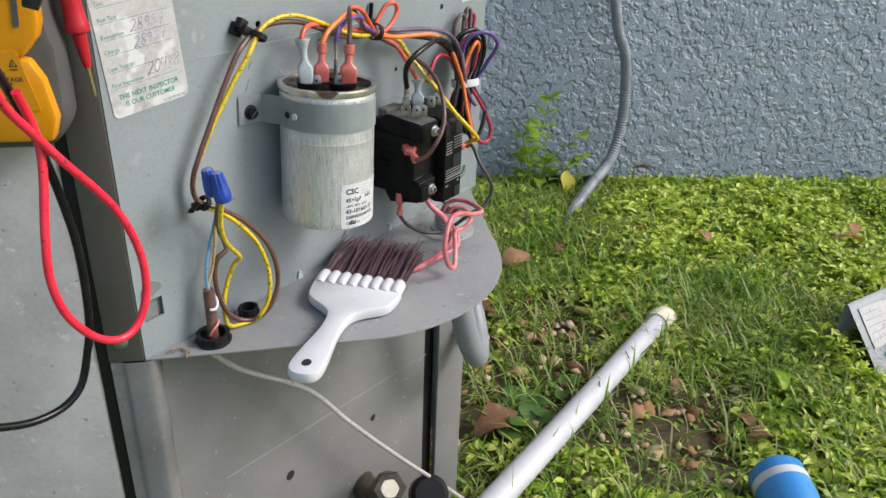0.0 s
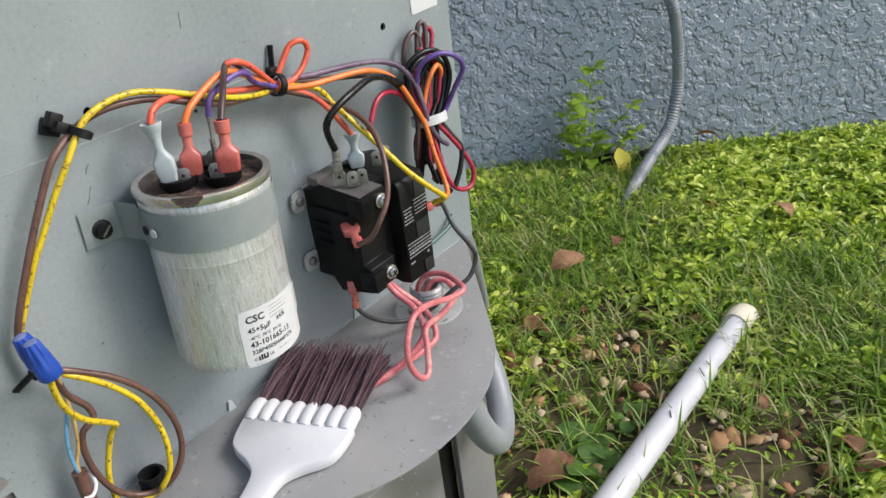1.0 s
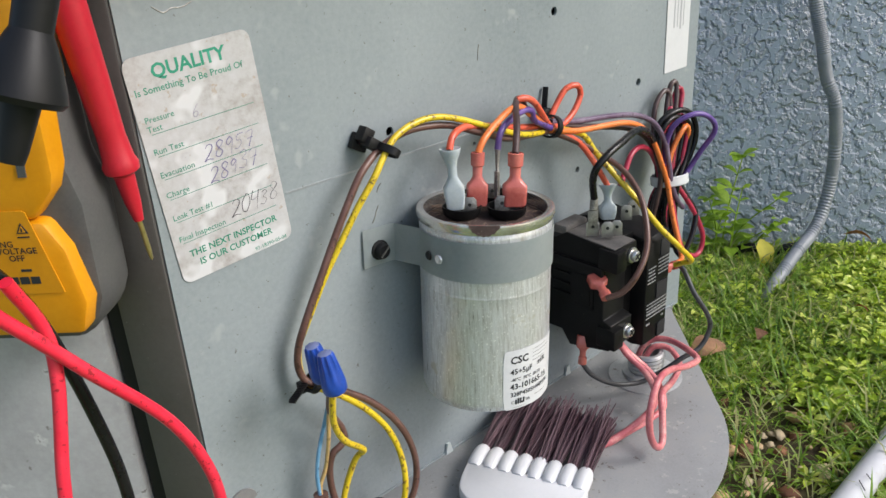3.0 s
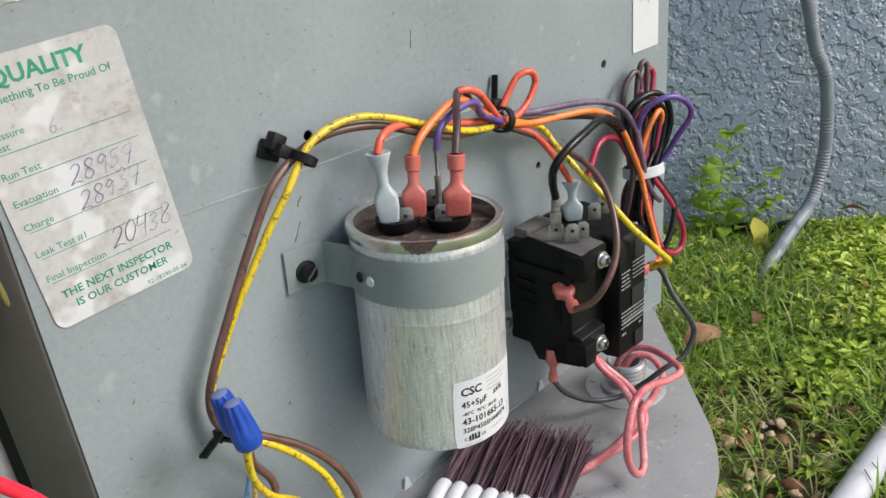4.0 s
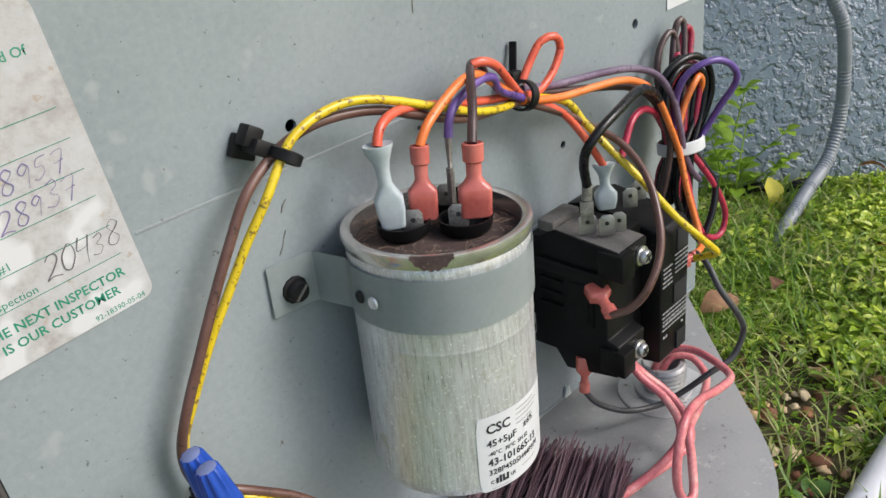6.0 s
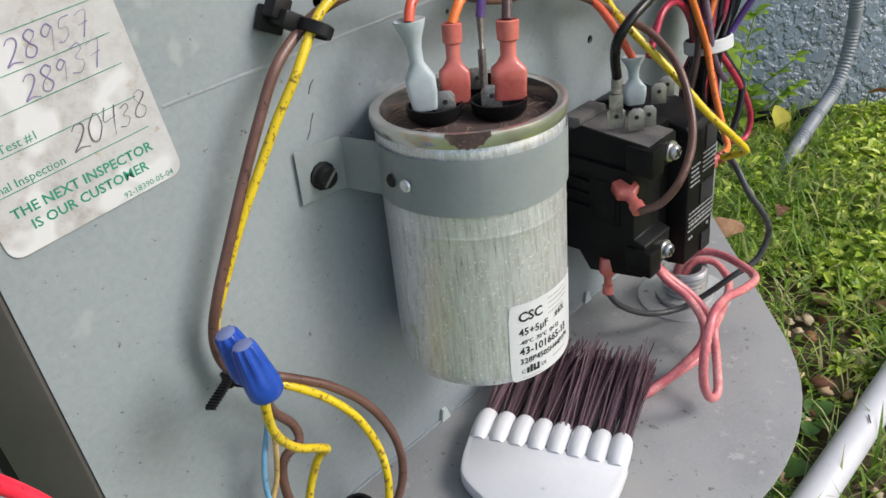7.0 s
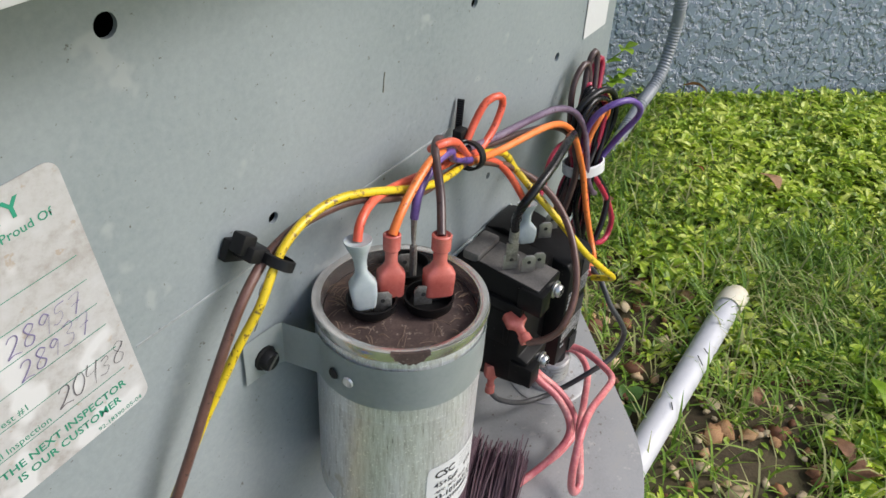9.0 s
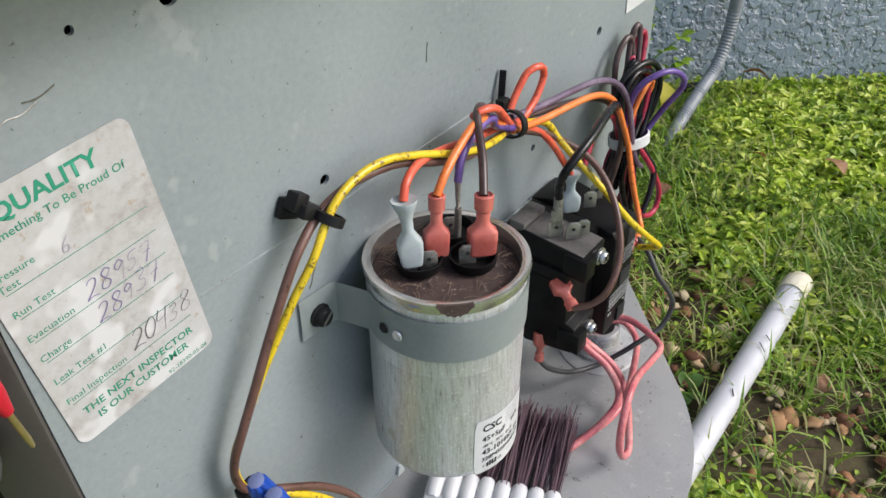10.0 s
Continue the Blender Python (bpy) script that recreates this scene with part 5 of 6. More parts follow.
# pen strokes of each digit, on a box of height one
STROKES = {
    "0": [[(0.30, 1.0), (0.05, 0.6), (0.10, 0.1), (0.35, 0.0), (0.55, 0.45), (0.45, 0.9), (0.28, 1.0)]],
    "2": [[(0.0, 0.8), (0.15, 0.98), (0.40, 0.95), (0.48, 0.72), (0.28, 0.36), (0.0, 0.02), (0.25, 0.10), (0.62, 0.0)]],
    "3": [[(0.05, 0.9), (0.35, 1.0), (0.45, 0.78), (0.20, 0.55), (0.48, 0.35), (0.35, 0.03), (0.0, 0.1)]],
    "4": [[(0.12, 1.0), (0.04, 0.5), (0.50, 0.55)], [(0.52, 0.95), (0.44, 0.4), (0.42, -0.15)]],
    "5": [[(0.55, 0.98), (0.15, 0.93), (0.10, 0.6), (0.40, 0.55), (0.45, 0.25), (0.20, 0.02), (0.0, 0.1)]],
    "6": [[(0.45, 1.0), (0.12, 0.5), (0.10, 0.12), (0.35, 0.0), (0.50, 0.25), (0.30, 0.45), (0.10, 0.3)]],
    "7": [[(0.0, 0.88), (0.25, 0.98), (0.50, 0.93), (0.42, 0.5), (0.30, 0.0)], [(0.12, 0.48), (0.52, 0.54)]],
    "8": [[(0.50, 0.85), (0.28, 1.0), (0.08, 0.82), (0.25, 0.55), (0.50, 0.28), (0.35, 0.02), (0.08, 0.12), (0.12, 0.40), (0.42, 0.68), (0.50, 0.85)]],
    "9": [[(0.45, 0.8), (0.25, 0.97), (0.05, 0.75), (0.20, 0.55), (0.45, 0.80), (0.42, 0.4), (0.38, 0.0)]],
}


def handwritten(text, x, y, size, mat, rise=0.0, slant=0.25, pen=0.00016, seed=1):
    r = random.Random(seed)
    bms = []
    for i, ch in enumerate(text):
        grow, drop = r.uniform(0.86, 1.1), r.uniform(-0.08, 0.08)
        for stroke in STROKES[ch]:
            pts = [((x + size * (0.66 * i + p * grow + slant * q), y + size * (q * grow + drop) + rise * i, 0.00012)) for p, q in stroke]
            bm = sweep(spline(pts, 0.0003), lambda t: pen * (0.75 + 0.4 * math.sin(3 * t + i)), 6)
            for v in bm.verts:
                v.co.z = 0.0001 + (v.co.z - 0.00012) * 0.2
            bmesh.ops.transform(bm, matrix=sm, verts=bm.verts)
            bms.append(bm)
    part("handwriting", join(*bms), mat, st)


handwritten("6", 0.0190, 0.0570, 0.0038, M_FAINTPEN, seed=2)
handwritten("28957", 0.0192, 0.0408, 0.0062, M_PEN, 0.0001, seed=3)
handwritten("28937", 0.0194, 0.0330, 0.0060, M_PEN, 0.0002, seed=4)
handwritten("20438", 0.0240, 0.0170, 0.0062, M_DARKPEN, 0.0002, seed=5)
put("THE NEXT INSPECTOR", 0.0232, 0.0092, 0.0036, M_GREENINK, 0.00006, "CENTER")
put("IS OUR CUSTOMER", 0.0232, 0.0050, 0.0036, M_GREENINK, 0.00006, "CENTER")
put("92-18390-05-04", 0.0300, 0.0008, 0.0022, M_GREENINK)
qs, qm = sticker("barcode_sticker", (0.2225, 0.5755), 0.0245, 0.070, 0.5, "white barcode sticker near the panel edge", M_LABEL, 0.0008)
for i, (x, y, w, h) in enumerate(((0.007, 0.0255, 0.0012, 0.022), (0.0105, 0.0255, 0.0008, 0.022), (0.0135, 0.024, 0.0016, 0.024), (0.017, 0.0255, 0.0008, 0.020), (0.007, 0.050, 0.010, 0.0010), (0.007, 0.053, 0.010, 0.0010))):
    part("print_bar", prism([(x, y), (x + w, y), (x + w, y + h), (x, y + h)], 0, 0.00005, qm), M_GREYINK, qs)

# ---- brush ----
br = thing("cleaning_brush", "white plastic flat brush with maroon bristles lying on the tray", "brush", (0.0, -0.05, TRAY))
fwd = (Vector((0.0460, -0.0460, 0)) - Vector((-0.0461, -0.0849, 0))).normalized()
lat = Vector((-fwd.y, fwd.x, 0))
mb = Matrix(((fwd.x, lat.x, 0, 0.0440), (fwd.y, lat.y, 0, -0.0470), (0, 0, 1, TRAY + 0.0012), (0, 0, 0, 1)))
HW = 0.0305
half = [(-0.1085, 0.0), (-0.1075, 0.0055), (-0.1035, 0.0092), (-0.0970, 0.0102), (-0.0860, 0.0094), (-0.0620, 0.0066), (-0.0480, 0.0068), (-0.0400, 0.0090), (-0.0340, 0.0150), (-0.0290, 0.0225), (-0.0240, 0.0275), (-0.0160, 0.0298), (-0.0060, 0.0308), (-0.0030, 0.0308)]
hs = [(p.x, p.y) for p in spline([(x, y, 0) for x, y in half], 0.002)]
handle = part("handle", prism(hs + [(x, -y) for x, y in hs[::-1][:-1]], 0.0, 0.0075, mb, 0.0018), M_WHITEPL, br, "white moulded plastic handle")
part("hang_hole", lathe([(0, 0.00055), (0.0024, 0.0006), (0.0030, 0.0)], 18, mb @ Matrix.Translation((-0.0975, 0, 0.0074)) @ Matrix.Diagonal((1.2, 1, 1, 1))), M_DARK, handle)
for k in range(8):
    y = -HW + (k + 0.5) * 2 * HW / 8
    part("bristle_socket", tube([mb @ Vector((-0.0065, y, 0.0052)), mb @ Vector((0.0010, y, 0.0058)), mb @ Vector((0.0085, y, 0.0056))], lambda t: 0.0044 - 0.0010 * (2 * t - 1) ** 4, 14, 0.0012), M_WHITEPL, br)
rng = random.Random(9)
tufts = []
for k in range(8):
    y = -HW + (k + 0.5) * 2 * HW / 8
    bl = []
    for i in range(75):
        a, b = rng.gauss(0, 0.0012), rng.gauss(0, 0.0012)
        ln = rng.uniform(0.038, 0.049)
        sp = rng.gauss(0, 0.0020) + 0.03 * y
        p0 = mb @ Vector((0.006, y + a, 0.0056 + b))
        p1 = mb @ Vector((0.006 + ln * 0.55, y * 0.98 + a * 1.5 + sp * 0.4 - 0.001, 0.0062 + b * 1.6 + 0.002))
        p2 = mb @ Vector((0.006 + ln, y * 0.92 + a * 2 + sp - 0.003, max(0.0006, 0.0062 + b * 3 + rng.uniform(0, 0.004))))
        bl.append(sweep([p0, p1, p2], 0.00032, 4))
    part("bristle_tuft", join(*bl), M_BRISTLE, br)

# ---- multimeter and leads ----
def meter_place(u, n, z):
    return side_place(u, n, z)


met = thing("multimeter", "yellow and dark grey digital multimeter hanging beside the control box", "multimeter", meter_place(0.06, 0.01, 0.556))
mo = Matrix.Translation(meter_place(0.0, 0.0, 0.553)) @ Matrix(((-0.7071, 0, -0.7071, 0), (0.7071, 0, -0.7071, 0), (0, 1, 0, 0), (0, 0, 0, 1)))
grey_out = [(0.010, 0.014), (0.014, 0.004), (0.022, -0.001), (0.072, -0.001), (0.080, 0.004), (0.084, 0.014), (0.082, 0.046), (0.078, 0.060), (0.078, 0.17), (0.012, 0.17), (0.012, 0.060), (0.009, 0.046)]
part("overmould", prism(grey_out, 0.004, 0.028, mo, 0.005), M_METERGREY, met, "dark grey rubber overmould")
yel = part("shell", prism([(0.0130, 0.058), (0.0145, 0.053), (0.0225, 0.044), (0.070, 0.044), (0.084, 0.050), (0.0845, 0.054), (0.082, 0.17), (0.0085, 0.17)], 0.012, 0.034, mo, 0.002), M_METER, met, "yellow plastic shell")
part("lower_shell", prism([(0.0125, 0.016), (0.016, 0.005), (0.072, 0.005), (0.078, 0.016), (0.074, 0.034), (0.066, 0.0436), (0.020, 0.0436), (0.015, 0.034)], 0.018, 0.034, mo, 0.0018), M_METER, met, "yellow plastic battery cover")
part("face_plate", prism([(0.0184, 0.0204), (0.070, 0.0204), (0.070, 0.044), (0.064, 0.0477), (0.0250, 0.0477), (0.0240, 0.0470)], 0.0341, 0.0345, mo), M_METER, yel)
part("grey_inlay", prism([(0.0205, 0.058), (0.0230, 0.058), (0.0205, 0.084), (0.0180, 0.084)], 0.0341, 0.0345, mo), M_METERGREY, yel)
for tx, x, y in (("WARNING", 0.0302, 0.0363), ("VOLTAGE", 0.0234, 0.0340), ("OFF", 0.0278, 0.0316)):
    words(tx, 0.0028, mo @ Matrix.Translation((x, y, 0.0347)) @ Matrix.Diagonal((-1, 1, -1, 1)), M_INK, yel, align="RIGHT", bold=0.00004)
for x0, x1, y0, y1 in ((0.0250, 0.0278, 0.0238, 0.0262), (0.0284, 0.0312, 0.0238, 0.0262), (0.0318, 0.0346, 0.0238, 0.0262), (0.0352, 0.0400, 0.0238, 0.0270), (0.0268, 0.0300, 0.0280, 0.0288), (0.0245, 0.0282, 0.0392, 0.0396)):
    part("maker_mark", prism([(x0, y0), (x1, y0), (x1, y1), (x0, y1)], 0.0345, 0.0347, mo), M_INK, yel)
part("warning_mark", prism([(0.0245, 0.0406), (0.0281, 0.0406), (0.0263, 0.0440)], 0.0345, 0.0347, mo), M_INK, yel)
part("warning_ground", prism([(0.0252, 0.0410), (0.0274, 0.0410), (0.0263, 0.0432)], 0.0347, 0.0348, mo), M_METER, yel)
part("warning_stroke", prism([(0.0261, 0.0412), (0.0265, 0.0412), (0.0265, 0.0424), (0.0261, 0.0424)], 0.0348, 0.0349, mo), M_INK, yel)
part("knob", lathe([(0, 0.008), (0.016, 0.008), (0.018, 0.004), (0.019, 0.0)], 28, mo @ Matrix.Translation((0.044, 0.095, 0.034))), M_METERGREY, met)
part("display", prism(rounded(0.056, 0.035, 0.003), 0.034, 0.0350, mo @ Matrix.Translation((0.016, 0.125, 0))), M_DARK, met)
pr = thing("test_probe", "red test probe with a brass tip hanging by the post", "test probe", (-0.1015, -0.006, 0.573))
pa, pb = Vector((-0.1003, -0.0055, 0.5715)), Vector((-0.1125, -0.0085, 0.690))
pm2 = toward(pa, pb - pa)
part("tip", lathe([(0, 0), (0.0006, 0.001), (0.0009, 0.004), (0.0009, 0.017), (0, 0.017)], 10, pm2), M_BRASS, pr, "thin brass tip")
part("grip", lathe([(0, 0.0155), (0.0016, 0.0155), (0.0026, 0.022), (0.0033, 0.032), (0.0055, 0.0335), (0.0058, 0.0355), (0.0050, 0.0375), (0.0044, 0.045), (0.0050, 0.065), (0.0054, 0.085), (0.0050, 0.115), (0, 0.116)], 24, pm2), M_PROBE, pr, "red moulded grip with a finger guard")
bc = thing("test_clip", "black insulated test clip hanging over the meter", "test clip", (-0.13, -0.042, 0.62))
ca, cb = Vector((-0.1431, -0.0420, 0.6244)), Vector((-0.1265, -0.0420, 0.6647))
pm2 = toward(ca, cb - ca)
part("nose", lathe([(0, 0.0), (0.0030, 0.0), (0.0036, 0.003), (0.0050, 0.0165), (0, 0.0165)], 24, pm2), M_RUBBER, bc)
part("flange", lathe([(0.0040, 0.0150), (0.0098, 0.0152), (0.0108, 0.0168), (0.0104, 0.0190), (0.0082, 0.0255), (0.0060, 0.0310), (0.0050, 0.0330)], 28, pm2), M_RUBBER, bc, "flared black rubber flange")
part("sleeve", lathe([(0.0050, 0.0325), (0.0052, 0.042), (0.0056, 0.06), (0.0050, 0.085), (0, 0.086)], 24, pm2), M_RUBBER, bc)
RL = [(-0.1660, -0.0420, 0.6050), (-0.1573, -0.0330, 0.5862), (-0.1462, -0.0310, 0.5698), (-0.1361, -0.0300, 0.5551), (-0.1155, -0.0300, 0.5257), (-0.1056, -0.0300, 0.4986), (-0.1048, -0.0300, 0.4750), (-0.1120, -0.0300, 0.4576), (-0.1234, -0.0300, 0.4528), (-0.1367, -0.0300, 0.4606), (-0.1484, -0.0300, 0.4788), (-0.1528, -0.0300, 0.4996), (-0.1509, -0.0300, 0.5224), (-0.1439, -0.0270, 0.5534), (-0.1430, -0.0250, 0.5700), (-0.1500, -0.0300, 0.5900)]
wire(RL, "leadred", "bright red silicone test lead hanging in a loop", 0.0021, "test_lead", "meter leads")
wire([(-0.1600, -0.0360, 0.6050), (-0.1487, -0.0230, 0.5870), (-0.1410, -0.0200, 0.5660), (-0.1348, -0.0200, 0.5330), (-0.1316, -0.0200, 0.5025), (-0.1330, -0.0200, 0.4676), (-0.1372, -0.0200, 0.4487), (-0.1459, -0.0200, 0.4285), (-0.1627, -0.0200, 0.4226), (-0.1870, -0.0200, 0.4306), (-0.23, -0.02, 0.46)],
     "black", "black silicone test lead hanging beside the post", 0.0021, "test_lead", "meter leads")

# ---- service valve below ----
va = thing("service_valve", "tarnished bronze service valve with a pale hex cap", "valve", (0.075, -0.045, 0.2))
vd = Vector((-0.55, -0.55, 0.63)).normalized()
vm = toward(Vector((0.0745, -0.0490, 0.2080)), vd)
part("hex_nut", lathe([(0, -0.012), (0.0135, -0.012), (0.0145, -0.010), (0.0145, 0.0), (0.0130, 0.002), (0.0085, 0.002), (0.0080, 0.001)], 6, vm), M_BRONZE, va)
part("cap", lathe([(0, 0.0022), (0.0070, 0.0022), (0.0082, 0.0010)], 20, vm), M_PVCEND, va, "pale yellowish valve cap")
part("body", tube([vm @ Vector((0, 0, -0.010)), vm @ Vector((0, 0, -0.030)), Vector((0.090, -0.02, 0.165)), Vector((0.105, 0.010, 0.160))], 0.012, 16, 0.004), M_BRONZE, va)
part("stem_block", join(lathe([(0, -0.02), (0.017, -0.02), (0.018, -0.015), (0.018, 0.012), (0.014, 0.016), (0, 0.016)], 18, toward((0.1500, -0.035, 0.135), (-0.5, -0.5, 0.7))), tube([(0.155, -0.03, 0.12), (0.17, -0.02, 0.05), (0.18, -0.01, 0.0)], 0.013, 14, 0.005)), M_RUBBER, va, "black insulated pipe stub")

# ---- lawn side ----
pipe = thing("drain_pipe", "white PVC drain pipe lying on the lawn", "pipe", (0.55, -0.036, 0.02))
part("tube", tube([(0.250, -0.0400, 0.0330), (0.52, -0.0370, 0.0265), (0.765, -0.0335, 0.0215)], 0.0162, 24, 0.02), M_PVC, pipe, "white scuffed PVC tube")
part("elbow", tube([(0.755, -0.0335, 0.0217), (0.782, -0.0333, 0.0200), (0.798, -0.0345, 0.0080), (0.800, -0.0350, -0.02)], lambda t: 0.0188 - 0.0012 * t, 22, 0.004), M_PVCEND, pipe, "yellowed elbow turned into the ground")
for x, w, r in ((0.53, 0.010, 0.6), (0.62, 0.014, 0.9), (0.64, 0.009, 1.1)):
    part("scuff", box(w, 0.0014, 0.0006, Matrix.Translation((x, -0.0425, 0.0430 - (x - 0.53) * 0.018)) @ Matrix.Rotation(0.35, 4, "X") @ Matrix.Rotation(r, 4, "Z"), 0.0002), M_DARK, pipe)
can2 = thing("blue_canister", "round blue plastic canister with a white band lying in the grass", "canister", (0.51, -0.28, 0.03))
cmx = toward((0.480, -0.306, 0.030), (0.72, 0.58, 0.10)) @ Matrix.Scale(0.86, 4)
part("shell", lathe([(0, -0.030), (0.030, -0.030), (0.036, -0.025), (0.038, 0.0), (0.038, 0.045), (0.034, 0.050), (0, 0.050)], 36, cmx), M_BLUE, can2)
part("band", lathe([(0.0383, 0.018), (0.0386, 0.019), (0.0386, 0.029), (0.0383, 0.030)], 36, cmx), M_LABEL, can2, "white painted band")
part("spout", lathe([(0, -0.065), (0.006, -0.065), (0.0065, -0.035), (0.011, -0.033), (0.011, -0.029), (0, -0.029)], 16, cmx), M_CONDUIT, can2, "grey spout with a rusty collar")
part("grip", tube([cmx @ Vector((0.02, -0.035, -0.005)), cmx @ Vector((0.03, -0.065, -0.005)), cmx @ Vector((0.03, -0.10, 0.0))], 0.015, 12, 0.006), M_RUBBER, can2, "black grip")
cov = thing("access_cover", "grey bent sheet metal access cover with labels lying on the lawn", "cover", (0.9, -0.3, 0.0))
cu, cw = Vector((0.930, -0.367, 0)), Vector((-0.367, -0.930, 0))
C0 = Vector((0.861, -0.275, 0.0))


def cover_at(u, w, z):
    return C0 + cu * u + cw * w + Vector((0, 0, z))


fb = bmesh.new()
ends = [[fb.verts.new(cover_at(u, w, z)) for w, z in ((0.086, -0.003), (0.0885, -0.0010), (0.003, 0.0975), (0.0, 0.1), (-0.004, 0.0975), (-0.006, 0.04))] for u in (0.0, 0.10, 0.20, 0.31)]
for p, q in zip(ends, ends[1:]):
    for k in range(5):
        fb.faces.new((p[k], p[k + 1], q[k + 1], q[k]))
bmesh.ops.solidify(fb, geom=fb.faces[:], thickness=0.0014)
part("sheet", fb, M_BAND, cov, "grey painted sheet with folded edges", smooth=False)
sl = Vector((0.0908, -0.1065)).normalized()
ax_s = (cw * sl.x + Vector((0, 0, sl.y))).normalized()
ax_n = cu.cross(ax_s) * -1
o_ = cover_at(0, 0.0, 0.1)
mcv = Matrix(((cu.x, ax_s.x, ax_n.x, o_.x), (cu.y, ax_s.y, ax_n.y, o_.y), (cu.z, ax_s.z, ax_n.z, o_.z), (0, 0, 0, 1)))


def cover_label(name, u0, s0, u1, s1, mat, lift=0.0, label=""):
    part(name, prism([(u0, s0), (u1, s0), (u1, s1), (u0, s1)], lift + 0.0022, lift + 0.0028, mcv), mat, cov, label)


M_FADEDINK = plain("faded_ink", (0.27, 0.27, 0.26), 0.6)
M_FADED = shader("faded_label", [(0.30, 0.30, 0.29), (0.40, 0.40, 0.39), (0.47, 0.47, 0.46)], 0.5, scale=45, fine=400, bump=0.05, speck=(0.26, 0.25, 0.24), speck_scale=90, speck_size=0.36)
cover_label("wiring_label", 0.0155, 0.0125, 0.142, 0.0740, M_FADED, label="white wiring diagram label")
for k in range(8):
    cover_label("print_bar", 0.085 + 0.003 * (k % 2), 0.018 + 0.0068 * k, 0.112 + 0.009 * (k % 3), 0.0192 + 0.0068 * k, M_FADEDINK, 0.0008)
for k in range(5):
    cover_label("print_bar", 0.021, 0.022 + 0.010 * k, 0.060 + 0.006 * (k % 3), 0.0228 + 0.010 * k, M_FADEDINK, 0.0008)
cover_label("notice_label", 0.033, 0.0960, 0.160, 0.1340, M_FADED, label="white notice label")
cover_label("notice_band", 0.033, 0.0845, 0.160, 0.0958, plain("teal_print", (0.02, 0.33, 0.30), 0.5), 0.0002, "teal header band")
cover_label("warning_label", 0.150, 0.012, 0.200, 0.040, plain("yellow_print", (0.75, 0.45, 0.02), 0.5), label="yellow warning label")
for k in range(5):
    cover_label("print_bar", 0.038, 0.101 + 0.006 * k, 0.110 - 0.012 * (k % 3), 0.1018 + 0.006 * k, M_GREYINK, 0.0008)
words("NOTICE", 0.0105, mcv @ Matrix.Translation((0.036, 0.0938, 0.0035)) @ Matrix.Rotation(math.pi, 4, "X") @ Matrix.Translation((0, 0, 0.0003)), M_LABEL, cov)
# conduit on the house wall
def at_wall(s, z, off):
    return WALL_P + WALL_D * s - WALL_N * off + Vector((0, 0, z))


single("wall_conduit", tube([(1.225, 0.400, 1.9), (1.235, 0.360, 0.70), (1.247, 0.314, 0.388), (1.262, 0.288, 0.30), (1.270, 0.279, 0.20), (1.262, 0.278, 0.13), (1.225, 0.276, 0.080), (1.150, 0.276, 0.052), (1.09, 0.273, 0.034), (1.05, 0.272, 0.018), (1.01, 0.271, -0.01)], 0.0106, 16, 0.0032, ridge=0.0012),
       M_CONDUIT, "grey corrugated conduit running down the house wall into the grass", "conduit")


# black hose half sunk in the weeds where the conduit meets the ground
single("hose", tube([(1.135, 0.405, -0.01), (1.150, 0.392, 0.018), (1.168, 0.372, 0.030), (1.190, 0.350, 0.022), (1.200, 0.338, 0.012), (1.215, 0.322, 0.026), (1.238, 0.298, 0.026), (1.255, 0.280, -0.01)], 0.0082, 14, 0.004, ridge=0.0010),
       M_RUBBER, "black corrugated hose half hidden by the wall", "hose")


# ---- plants ----
def foliage_mesh(name, o, d, L, W, rs, material, fold=0.35, sag=0.15):
    """Pointed leaves, each folded along its midrib: base o, direction d, length L, half-width W, all as arrays."""
    n = len(o)
    up = np.array((0.0, 0.0, 1.0)) + rs.normal(0, 0.28, (n, 3))
    side = np.cross(d, up)
    side /= np.linalg.norm(side, axis=1)[:, None] + 1e-9
    nor = np.cross(side, d)
    L, W = L[:, None], W[:, None]
    sg = sag * L
    V = np.empty((n, 8, 3))
    V[:, 0] = o
    V[:, 1] = o + d * L * 0.34 + nor * sg * 0.25
    V[:, 2] = o + d * L * 0.68 - nor * sg * 0.05
    V[:, 3] = o + d * L - nor * sg
    for k, (row, w) in enumerate(((1, 0.9), (2, 0.78))):
        V[:, 4 + 2 * k] = V[:, row] + side * W * w + nor * W * fold
        V[:, 5 + 2 * k] = V[:, row] - side * W * w + nor * W * fold
    base = (np.arange(n) * 8)[:, None]
    tri = np.concatenate([base + np.array(f) for f in ((0, 1, 4), (0, 5, 1), (4, 2, 6), (4, 1, 2), (1, 5, 2), (5, 7, 2), (6, 2, 3), (2, 7, 3))], axis=1).reshape(-1, 3)
    me = bpy.data.meshes.new(name)
    me.from_pydata(V.reshape(-1, 3).tolist(), [], tri.tolist())
    me.materials.append(material)
    return me


def aim(az, el):
    return np.stack([np.cos(az) * np.cos(el), np.sin(az) * np.cos(el), np.sin(el)], axis=1)


def on_lawn(x, y):
    if (Vector((x, y, 0)) - WALL_P).dot(WALL_N) > -0.014 or y + 0.15 > abs(x - 0.0815):
        return False
    q = Vector((x, y, 0)) - C0
    return not (-0.012 < q.dot(cu) < 0.30 and -0.012 < q.dot(cw) < 0.105)


